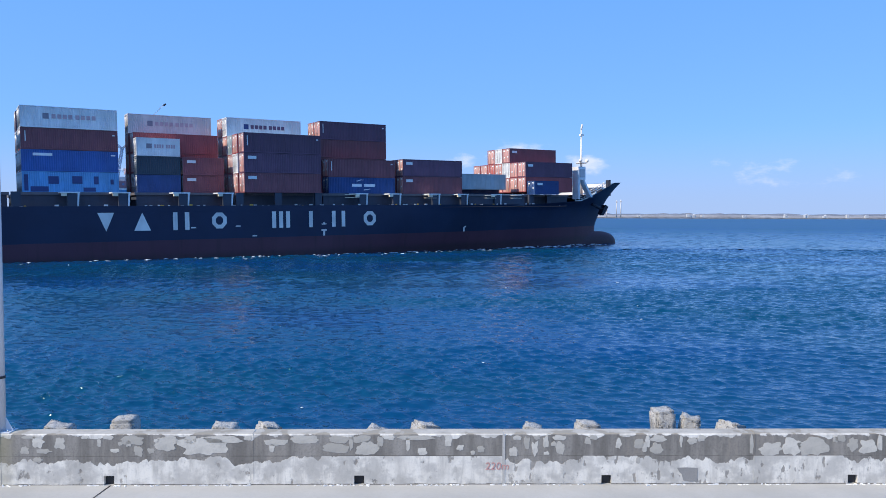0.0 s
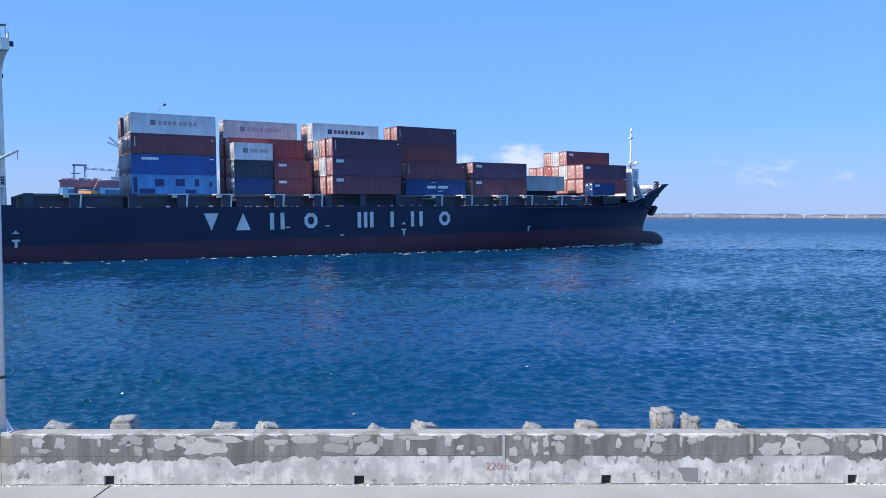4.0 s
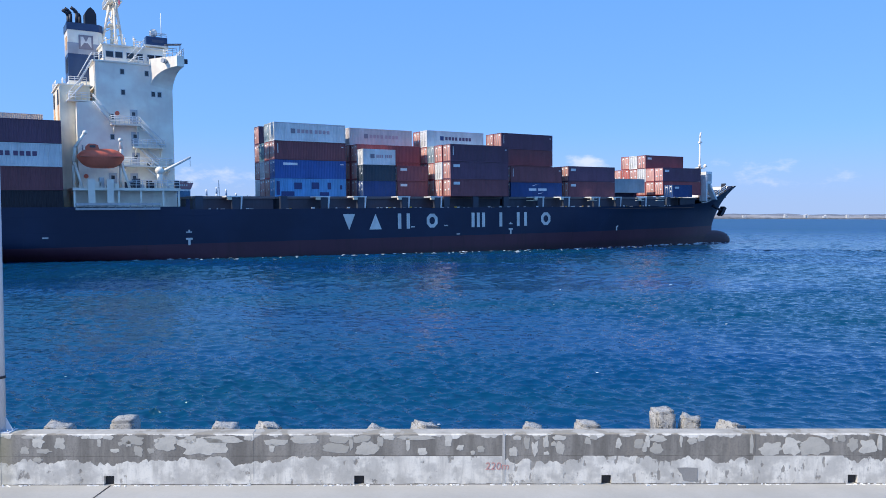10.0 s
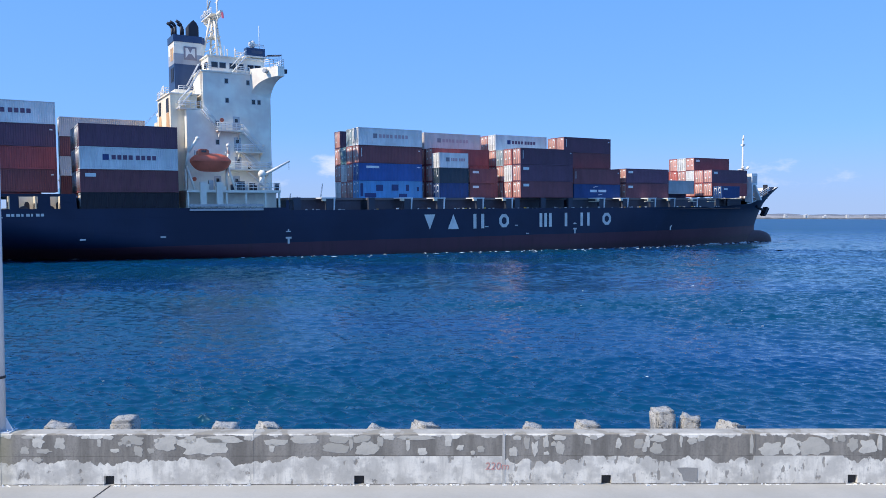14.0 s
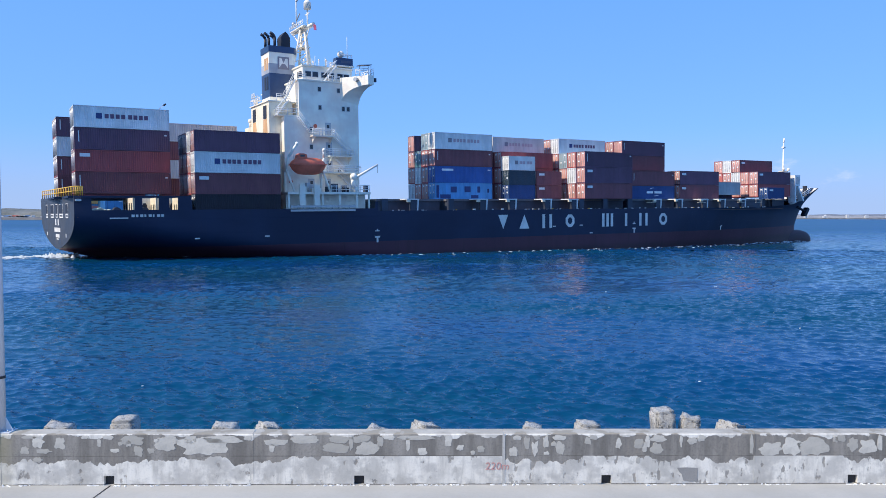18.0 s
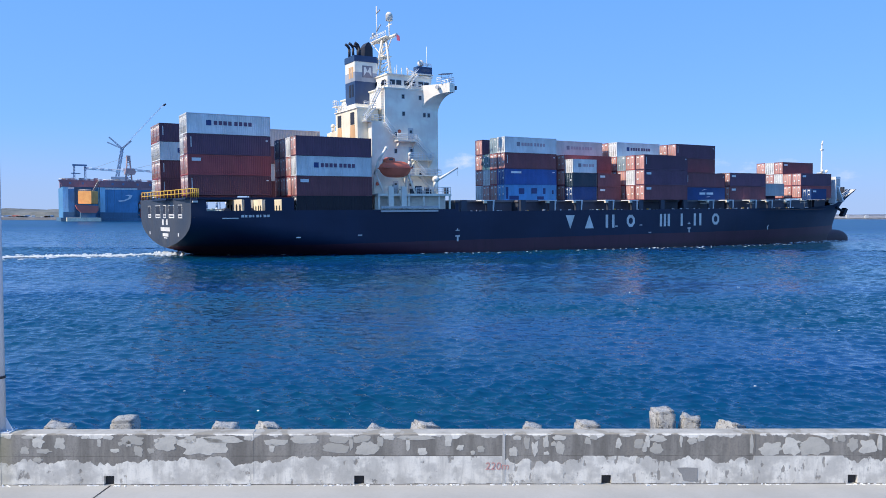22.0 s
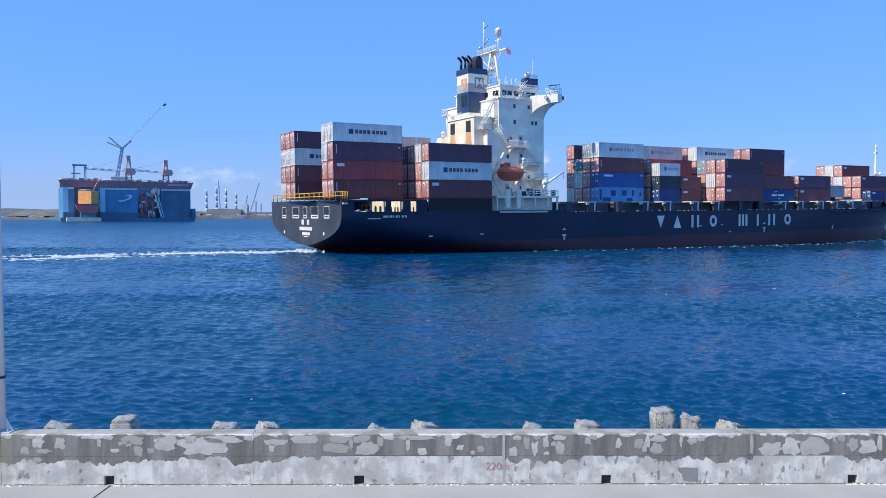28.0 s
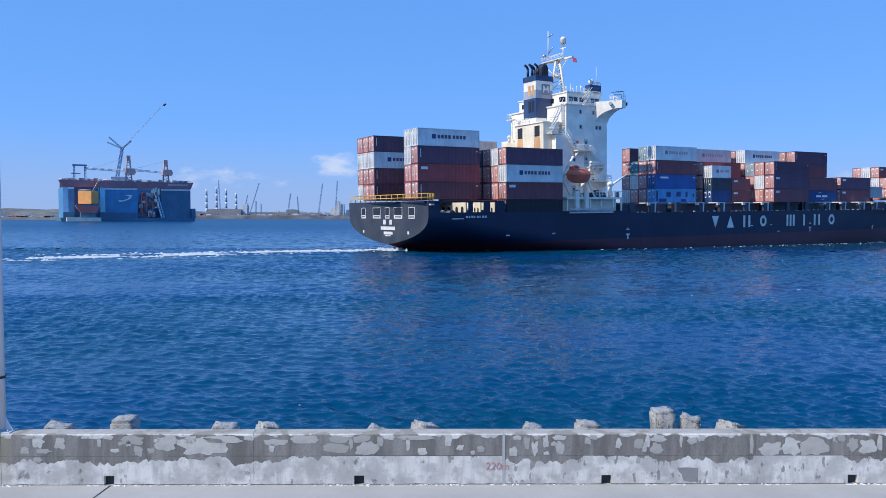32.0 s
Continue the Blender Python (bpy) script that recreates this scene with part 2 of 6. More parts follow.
def old_paint():
    """Old white paint, each patch worn to its own grey."""
    m, nt, b = nodes_of("flaking_white_paint")
    info = nt.nodes.new("ShaderNodeObjectInfo")
    fine = link_noise(nt, 30.0, 5.0, 0.7)
    broad = link_noise(nt, 5.0, 4.0, 0.6)
    col = blend(nt, ramp(nt, info.outputs["Random"], 0.0, 1.0, 0.0, 1.0, False), (0.39, 0.37, 0.325), (0.62, 0.595, 0.53))
    col = blend(nt, ramp(nt, broad, 0.4, 0.72, 0.0, 0.45), col, (0.30, 0.29, 0.265))
    col = blend(nt, ramp(nt, fine, 0.5, 0.75, 0.0, 0.4), col, (0.28, 0.27, 0.25))
    nt.links.new(col, b.inputs["Base Color"])
    b.inputs["Roughness"].default_value = 0.88
    add_bump(nt, b, fine, 0.004, 0.8)
    return m


def stone():
    """Weathered concrete block: pale crust, dark pits and grey stains."""
    m, nt, b = nodes_of("armour_block_concrete")
    broad = link_noise(nt, 2.2, 4.0, 0.6)
    pits = link_noise(nt, 17.0, 6.0, 0.72)
    grit = link_noise(nt, 48.0, 4.0, 0.7)
    col = blend(nt, ramp(nt, broad, 0.35, 0.68), (0.50, 0.485, 0.45), (0.72, 0.70, 0.66))
    col = blend(nt, ramp(nt, grit, 0.4, 0.7, 0.0, 0.5), col, (0.24, 0.23, 0.21))
    col = blend(nt, ramp(nt, pits, 0.53, 0.62, 0.0, 0.85), col, (0.10, 0.095, 0.085))
    nt.links.new(col, b.inputs["Base Color"])
    b.inputs["Roughness"].default_value = 0.92
    add_bump(nt, b, calc(nt, "ADD", calc(nt, "MULTIPLY", pits, -1.0), calc(nt, "MULTIPLY", grit, 0.3)), 0.06, 1.0)
    return m


def seawall_material():
    """Grey weathered concrete with flaking white paint: a low ragged band, loose patches above and a pale capping."""
    m, nt, b = nodes_of("flaking_seawall_paint")
    geo = nt.nodes.new("ShaderNodeNewGeometry")
    sep = nt.nodes.new("ShaderNodeSeparateXYZ")
    nt.links.new(geo.outputs["Position"], sep.inputs[0])

    def n(scale, detail, rough, stretch=(1, 1, 1)):
        mp = nt.nodes.new("ShaderNodeMapping")
        mp.inputs["Scale"].default_value = stretch
        nz = nt.nodes.new("ShaderNodeTexNoise")
        nz.inputs["Scale"].default_value, nz.inputs["Detail"].default_value, nz.inputs["Roughness"].default_value = scale, detail, rough
        nt.links.new(geo.outputs["Position"], mp.inputs["Vector"])
        nt.links.new(mp.outputs["Vector"], nz.inputs["Vector"])
        return nz.outputs["Fac"]
    streak = n(4.0, 5.0, 0.65, (1, 1, 0.14))
    blot = n(3.1, 4.0, 0.55, (1.0, 1.0, 1.25))
    fine = n(30.0, 5.0, 0.7)
    broad = n(0.7, 3.0, 0.5)
    z = sep.outputs["Z"]
    edge = calc(nt, "ADD", 2.25, calc(nt, "MULTIPLY", calc(nt, "SUBTRACT", n(2.6, 2.0, 0.5, (1, 1, 0.05)), 0.5), 0.5))
    edge = calc(nt, "ADD", edge, calc(nt, "MULTIPLY", calc(nt, "SUBTRACT", n(11.0, 2.0, 0.5, (1, 1, 0.3)), 0.5), 0.16))
    x = sep.outputs["X"]
    whole = calc(nt, "ADD", calc(nt, "MULTIPLY", ramp(nt, x, -2.0, -1.5), ramp(nt, x, 0.93, 0.98, 1.0, 0.0)),
                 calc(nt, "MULTIPLY", ramp(nt, x, 5.02, 5.06), ramp(nt, x, 6.3, 6.8, 1.0, 0.0)))
    edge = calc(nt, "ADD", edge, calc(nt, "MULTIPLY", whole, 0.2))
    edge = calc(nt, "MINIMUM", edge, 2.315)      # the paint stops at the form joint
    band = ramp(nt, calc(nt, "SUBTRACT", edge, z), -0.006, 0.006)
    worn = ramp(nt, n(6.0, 5.0, 0.6, (1.0, 1.0, 0.7)), 0.60, 0.68, 0.0, 0.8)
    drips = calc(nt, "MULTIPLY", ramp(nt, n(9.0, 3.0, 0.55, (1.0, 1.0, 0.45)), 0.61, 0.65, 0.0, 0.75), ramp(nt, x, 0.9, 1.2, 0.25, 1.0))
    band = calc(nt, "MULTIPLY", band, calc(nt, "SUBTRACT", 1.0, calc(nt, "MAXIMUM", worn, drips)))
    foot = ramp(nt, calc(nt, "SUBTRACT", z, calc(nt, "MULTIPLY", n(7.0, 4.0, 0.6), 0.05)), 1.836, 1.842)
    band = calc(nt, "MULTIPLY", band, foot)
    lip = ramp(nt, calc(nt, "SUBTRACT", z, calc(nt, "ADD", 2.65, calc(nt, "MULTIPLY", calc(nt, "SUBTRACT", blot, 0.5), 0.4))), -0.004, 0.006)
    lip = calc(nt, "MULTIPLY", lip, ramp(nt, z, 2.672, 2.676, 1.0, 0.35))
    white = calc(nt, "MAXIMUM", band, lip)
    grey = blend(nt, ramp(nt, streak, 0.32, 0.7), (0.160, 0.15, 0.134), (0.31, 0.292, 0.262))
    grey = blend(nt, ramp(nt, fine, 0.45, 0.75, 0.0, 0.5), grey, (0.10, 0.095, 0.09))
    grey = blend(nt, ramp(nt, z, 2.66, 2.675), grey, (0.31, 0.28, 0.225))
    # form joint, blackened on the straight runs by a painted shadow line
    joint = calc(nt, "MULTIPLY", ramp(nt, z, 2.308, 2.314), ramp(nt, z, 2.322, 2.328, 1.0, 0.0))
    grey = blend(nt, calc(nt, "MULTIPLY", joint, calc(nt, "MAXIMUM", ramp(nt, blot, 0.4, 0.6, 0.0, 0.45), calc(nt, "MULTIPLY", whole, 0.85))), grey, (0.06, 0.055, 0.05))
    rusty = calc(nt, "MULTIPLY", ramp(nt, n(1.1, 3.0, 0.5, (1, 1, 0.2)), 0.56, 0.70), ramp(nt, streak, 0.45, 0.7))
    grey = blend(nt, calc(nt, "MULTIPLY", rusty, 0.55), grey, (0.20, 0.145, 0.09))
    algae = ramp(nt, calc(nt, "ADD", sep.outputs["X"], calc(nt, "MULTIPLY", blot, 0.5)), -6.8, -6.45, 0.4, 0.0)
    grey = blend(nt, algae, grey, (0.30, 0.265, 0.13))
    wht = blend(nt, ramp(nt, streak, 0.4, 0.72), (0.78, 0.75, 0.675), (0.575, 0.55, 0.495))
    wht = blend(nt, ramp(nt, blot, 0.42, 0.64, 0.0, 0.8), wht, (0.46, 0.445, 0.41))
    wht = blend(nt, ramp(nt, n(11.0, 4.0, 0.6, (1, 1, 0.22)), 0.5, 0.72, 0.0, 0.6), wht, (0.43, 0.415, 0.38))
    wht = blend(nt, ramp(nt, n(1.7, 5.0, 0.65), 0.5, 0.62, 0.0, 0.7), wht, (0.42, 0.405, 0.37))
    wht = blend(nt, calc(nt, "MULTIPLY", algae, 0.6), wht, (0.42, 0.37, 0.20))
    wht = blend(nt, ramp(nt, fine, 0.5, 0.8, 0.0, 0.45), wht, (0.34, 0.335, 0.32))
    nt.links.new(blend(nt, white, grey, wht), b.inputs["Base Color"])
    b.inputs["Roughness"].default_value = 0.88
    h = calc(nt, "ADD", calc(nt, "MULTIPLY", white, 0.5), calc(nt, "MULTIPLY", fine, 0.6))
    add_bump(nt, b, h, 0.006, 0.9)
    return m


M_HULL = hull_paint()
M_WATER = water_material()
M_PAVE = concrete("quay_concrete", (0.38, 0.373, 0.345), (0.467, 0.457, 0.427), 1.0, 0.0015, 0.14)
M_WALL = seawall_material()
M_FLAKE = old_paint()
M_STONE = stone()
M_CAP = concrete("wall_cap_concrete", (0.40, 0.39, 0.36), (0.52, 0.51, 0.48), 1.5, 0.004)
M_MOUND = concrete("rubble_mound", (0.10, 0.095, 0.085), (0.17, 0.16, 0.14), 1.5, 0.08)
M_MOUND_PALE = concrete("bare_grey_concrete", (0.25, 0.245, 0.235), (0.33, 0.325, 0.31), 4.0, 0.004)
M_DRAIN = paint("drain_grate_black", (0.02, 0.02, 0.022), 0.7, 0.2)
M_REDMARK = paint("red_spray_paint", (0.52, 0.27, 0.24), 0.7, 0.3)
M_POLE = paint("pole_grey_white", (0.55, 0.57, 0.60), 0.5, 0.25)
M_SAND = concrete("far_pale_shore", (0.22, 0.215, 0.22), (0.38, 0.37, 0.365), 0.012, 0.3)
# bluish grey land with the horizon haze put into its colour
M_HILL = concrete("far_hazy_hills", (0.15, 0.165, 0.20), (0.22, 0.23, 0.26), 0.008, 0.3)
M_SHORE = concrete("far_shore_rock", (0.09, 0.09, 0.095), (0.21, 0.205, 0.20), 0.09, 0.3)
M_SCRUB = concrete("far_scrub", (0.12, 0.13, 0.115), (0.22, 0.22, 0.20), 0.12, 0.3)
M_SHED = paint("far_shed_grey", (0.22, 0.23, 0.24), 0.8, 0.3, scale=0.05)
M_BUILD = paint("far_building", (0.55, 0.55, 0.54), 0.8, 0.2, scale=0.05)
M_BOATRED = paint("bright_red_plant_paint", (0.60, 0.16, 0.13), 0.5, 0.3, 0.1, scale=0.08)
# both dock blues are lightened to hold the distance haze in the colour
M_DOCKBLUE = paint("dock_hazed_blue_paint", (0.075, 0.25, 0.45), 0.6, 0.5, 0.3, scale=0.08)
M_DOCKDARK = paint("dock_hazed_dark_paint", (0.065, 0.155, 0.25), 0.6, 0.5, 0.3, scale=0.08)
M_DOCKSKY = paint("dock_light_blue_paint", (0.33, 0.62, 0.78), 0.5, 0.4, 0.1, scale=0.05)
M_DOCKRED = paint("dock_red_paint", (0.33, 0.155, 0.17), 0.5, 0.4, 0.2, scale=0.05)
M_DOCKORANGE = paint("machine_orange_paint", (0.90, 0.37, 0.10), 0.5, 0.1)
M_CRANERED = paint("crane_red_paint", (0.50, 0.10, 0.06), 0.5, 0.3)
M_GANTRY = paint("gantry_dull_red_paint", (0.50, 0.33, 0.30), 0.5, 0.4)
M_CRANEBLUE = paint("crane_blue_grey_paint", (0.13, 0.22, 0.36), 0.5, 0.3)
M_FOAM = concrete("sea_foam", (0.52, 0.58, 0.62), (0.78, 0.82, 0.84), 0.9, 0.05)


# ---- mesh building ----
class Mesh:
    """Collects boxes, tubes and sheets, then becomes one mesh."""

    def __init__(self):
        self.v, self.f, self.s = [], [], []

    def add(self, verts, faces, smooth=False):
        n = len(self.v)
        self.v += [tuple(p) for p in verts]
        self.f += [tuple(i + n for i in q) for q in faces]
        self.s += [smooth] * len(faces)
        return self

    def box(self, x0, x1, y0, y1, z0, z1, m=None):
        p = [Vector((x, y, z)) for z in (z0, z1) for x, y in ((x0, y0), (x1, y0), (x1, y1), (x0, y1))]
        if m is not None:
            p = [m @ q for q in p]
        return self.add(p, ((3, 2, 1, 0), (4, 5, 6, 7), (0, 1, 5, 4), (1, 2, 6, 5), (2, 3, 7, 6), (3, 0, 4, 7)))

    def tube(self, a, b, r, n=8, r2=None, caps=True):
        a, b = Vector(a), Vector(b)
        r2 = r if r2 is None else r2
        q = (b - a).to_track_quat("Z", "Y")
        ring = [Vector((math.cos(2 * math.pi * i / n), math.sin(2 * math.pi * i / n), 0)) for i in range(n)]
        self.add([a + q @ (p * r) for p in ring] + [b + q @ (p * r2) for p in ring],
                 [(i, (i + 1) % n, n + (i + 1) % n, n + i) for i in range(n)], n > 4)
        if caps:
            k = len(self.v) - 2 * n
            self.f += [tuple(k + i for i in reversed(range(n))), tuple(k + n + i for i in range(n))]
            self.s += [False, False]
        return self

    def path(self, pts, r, n=8):
        for a, b in zip(pts, pts[1:]):
            self.tube(a, b, r, n)
        return self

    def prism(self, outline, axis, lo, hi):
        """A closed outline of 2D points, drawn out along one axis."""
        k = len(outline)
        put = {"x": lambda p, h: (h, p[0], p[1]), "y": lambda p, h: (p[0], h, p[1]), "z": lambda p, h: (p[0], p[1], h)}[axis]
        v = [put(p, lo) for p in outline] + [put(p, hi) for p in outline]
        return self.add(v, [tuple(range(k)), tuple(reversed(range(k, 2 * k)))] +
                        [(i, k + i, k + (i + 1) % k, (i + 1) % k) for i in range(k)])

    def ball(self, c, r, n=12, k=8):
        r = Vector(r) if not isinstance(r, (int, float)) else Vector((r, r, r))
        v = [Vector(c) + Vector((r.x * math.sin(math.pi * j / k) * math.cos(2 * math.pi * i / n),
                                 r.y * math.sin(math.pi * j / k) * math.sin(2 * math.pi * i / n),
                                 r.z * math.cos(math.pi * j / k))) for j in range(k + 1) for i in range(n)]
        return self.add(v, [(j * n + i, (j + 1) * n + i, (j + 1) * n + (i + 1) % n, j * n + (i + 1) % n)
                            for j in range(k) for i in range(n)], True)

    def sheet(self, grid, smooth=True, flip=False):
        """A grid of rows of points."""
        w = len(grid[0])
        f = [(j * w + i, j * w + i + 1, (j + 1) * w + i + 1, (j + 1) * w + i) for j in range(len(grid) - 1) for i in range(w - 1)]
        if flip:
            f = [tuple(reversed(q)) for q in f]
        return self.add([p for row in grid for p in row], f, smooth)

    def data(self, name, material):
        me = bpy.data.meshes.new(name)
        me.from_pydata(self.v, [], self.f)
        me.polygons.foreach_set("use_smooth", self.s)
        me.materials.append(material)
        me.validate()
        bm = bmesh.new()
        bm.from_mesh(me)
        bmesh.ops.remove_doubles(bm, verts=bm.verts, dist=1e-5)
        bmesh.ops.dissolve_degenerate(bm, edges=bm.edges, dist=1e-6)
        bmesh.ops.recalc_face_normals(bm, faces=bm.faces)
        bm.to_mesh(me)
        bm.free()
        return me


def part(name, mesh, material, parent, label="", m=None):
    """Links a mesh as one part of a thing or of a part."""
    me = mesh.data(name, material) if isinstance(mesh, Mesh) else mesh
    ob = new(name, me)
    ob.parent = parent
    if m is not None:
        ob.matrix_basis = m
    return tagged(ob, label) if label else ob


def thing(name, label, category, m=None, group="", mesh=None, material=None, kind=""):
    ob = new(name, mesh.data(name, material) if isinstance(mesh, Mesh) else mesh)
    if m is not None:
        ob.matrix_basis = m
    return tagged(ob, label, category, group, kind)


# ---- the sea, the quay and its wall ----
QUAY = 1.85      # level of the quay above the water
TURN = pose(0, 11.91, 0, 0, 0, 0.97)   # the wall's line


def build_water():
    """One sheet to the horizon; the chop is modelled over the near basin and dies out into the flat far water."""
    rng = np.random.default_rng(7)
    waves = []
    for i in range(84):
        wl = 0.16 * 1.028 ** i * rng.uniform(0.92, 1.08)
        waves.append((wl, radians(262) + rng.normal(0, 0.62), 0.0088 * wl * rng.uniform(0.4, 1.3) * (0.85 if wl < 0.3 else 1.2 if wl < 0.7 else 0.9 if wl < 0.95 else 0.6), rng.uniform(0, 6.28)))

    def chop(gx, gy, shortest, longest=99.0):
        """Trochoidal wavelets: height and the drift of the water towards each crest."""
        z, dx, dy = np.zeros_like(gx), np.zeros_like(gx), np.zeros_like(gx)
        for wl, a, amp, shift in waves:
            if not shortest <= wl < longest:
                continue
            ph = (gx * math.cos(a) + gy * math.sin(a)) * 2 * math.pi / wl + shift
            c = amp * np.cos(ph)
            z += amp * np.sin(ph)
            dx += 0.8 * math.cos(a) * c
            dy += 0.8 * math.sin(a) * c
        gust = np.clip(0.95 + 0.4 * np.sin(gx * 0.11 + 1.3 * np.sin(gy * 0.13)) * np.sin(gy * 0.15 + 0.6), 0.55, 1.35)
        return np.stack([dx, dy, z]) * gust
    v, f = [], []

    def weave(gx, gy, z):
        idx = np.arange(gx.size).reshape(gx.shape) + len(v)
        v.extend(np.stack([gx, gy, z], -1).reshape(-1, 3).tolist())
        f.extend(np.stack([idx[:-1, :-1], idx[:-1, 1:], idx[1:, 1:], idx[1:, :-1]], -1).reshape(-1, 4).tolist())

    def patch(x0, x1, y0, y1, step, shortest, coarser, gain=(1.0, 1.0)):
        """A piece of sea; its finest waves die out towards the coarser piece beyond."""
        gx, gy = np.meshgrid(np.linspace(x0, x1, int((x1 - x0) / step) + 1), np.linspace(y0, y1, int((y1 - y0) / step) + 1))
        d = chop(gx, gy, coarser) + chop(gx, gy, shortest, coarser) * np.clip((y1 - gy) / 3.0, 0, 1)
        d = d * (gain[0] + (gain[1] - gain[0]) * (gy - y0) / (y1 - y0))
        weave(gx + d[0], gy + d[1], d[2])
    patch(-40, 22, 13, 35.3, 0.058, 0.0, 0.42, (1.0, 1.1))
    patch(-60, 44, 35, 64.8, 0.15, 0.42, 0.75, (1.1, 1.4))
    patch(-108, 92, 64, 145, 0.27, 0.75, 0.75, (1.4, 2.2))
    # open water: the same steepness at a coarser and coarser grain towards the horizon
    ys = 140 * 1.0092 ** np.arange(335)
    gx, gy = np.meshgrid(np.linspace(-0.74, 0.62, 400), ys)
    rough = rng.normal(0, 1, gx.shape)
    k = np.array([0.25, 0.5, 0.25]) * 1.63
    rough = np.apply_along_axis(lambda r: np.convolve(r, k, "same"), 1, rough)
    weave(gx * gy, gy, rough * np.minimum(gy, 900) * 0.0052 * 0.09 * np.clip(1.0 - (gy - 140) / 500, 0.12, 1.0))
    o = len(v)
    end = float(ys[-1])
    v += [(x, y, 0) for x, y in ((-7000, -60), (7000, -60), (7000, 13), (22, 13), (-40, 13), (-7000, 13), (7000, 35), (44, 35), (22, 35), (-40, 35), (-60, 35), (-7000, 35),
                                 (7000, 64), (92, 64), (44, 64), (-60, 64), (-108, 64), (-7000, 64),
                                 (7000, 140), (92, 140), (-104, 140), (-7000, 140), (7000, end), (0.62 * end, end), (-0.74 * end, end), (-7000, end), (7000, 4950), (-7000, 4950))]
    f += [[o + q for q in w] for w in ((0, 1, 2, 3, 4, 5), (3, 2, 6, 7, 8), (5, 4, 9, 10, 11), (7, 6, 12, 13, 14), (11, 10, 15, 16, 17), (13, 12, 18, 19), (17, 16, 20, 21),
                                       (19, 18, 22, 23), (21, 20, 24, 25), (25, 24, 23, 22, 26, 27))]
    me = bpy.data.meshes.new("water")
    me.from_pydata(v, [], f)
    me.polygons.foreach_set("use_smooth", [True] * len(me.polygons))
    me.materials.append(M_WATER)
    return tagged(new("water", me), "deep blue choppy harbour water under the sun", "water", kind="structure")


def build_flecks():
    """Small bubbles of foam adrift on the basin."""
    rng = random.Random(19)
    m = Mesh()
    for i in range(16):
        y = 16 + 100 * rng.random() ** 1.6
        x, s = rng.uniform(-0.62, 0.6) * y - rng.uniform(0, 14), rng.uniform(0.015, 0.035) * (1 + y / 45)
        for k in range(rng.choice((1, 1, 1, 2))):
            m.ball((x + rng.uniform(-3, 3) * s, y + rng.uniform(-2, 2) * s, 0.05), (s * rng.uniform(0.5, 1.5), s, s * 0.45), 7, 4)
    return thing("foam_flecks", "small white flecks of foam adrift on the water", "foam", mesh=m, material=M_FOAM, kind="stuff")


def build_quay():
    top = Mesh().box(-40, 40, -30.0, 0.29, -1.5, QUAY)
    ob = tagged(new("pavement", top.data("pavement", M_PAVE)), "pale grey concrete quay apron along the wall", "pavement", kind="structure")
    ob.matrix_basis = TURN
    # expansion joints in the apron, cut as narrow dark grooves
    for x in (-5.28, 10.7):
        j = Mesh().box(-0.012, 0.012, -3.0, -0.02, QUAY + 0.0005, QUAY + 0.0045)
        part("expansion_joint", j, M_DRAIN, ob, "dark crack across the concrete", pose(x, 0, 0, 0, 0, -4))
    slope = Mesh().prism([(0.3, -3.0), (0.3, 1.75), (1.6, 1.7), (6.5, -3.0)], "x", -40, 40)
    md = tagged(new("ground", slope.data("ground", M_MOUND)), "dark rubble mound behind the sea wall", "ground", kind="structure")
    md.matrix_basis = TURN


PANEL_EDGES = [-15.0, -11.0, -7.02, -3.02, 0.99, 5.05, 9.05, 13.05, 17.05]
DRAINS = (-13.3, -9.3, -5.31, -1.33, 2.65, 6.66, 10.66, 14.66)


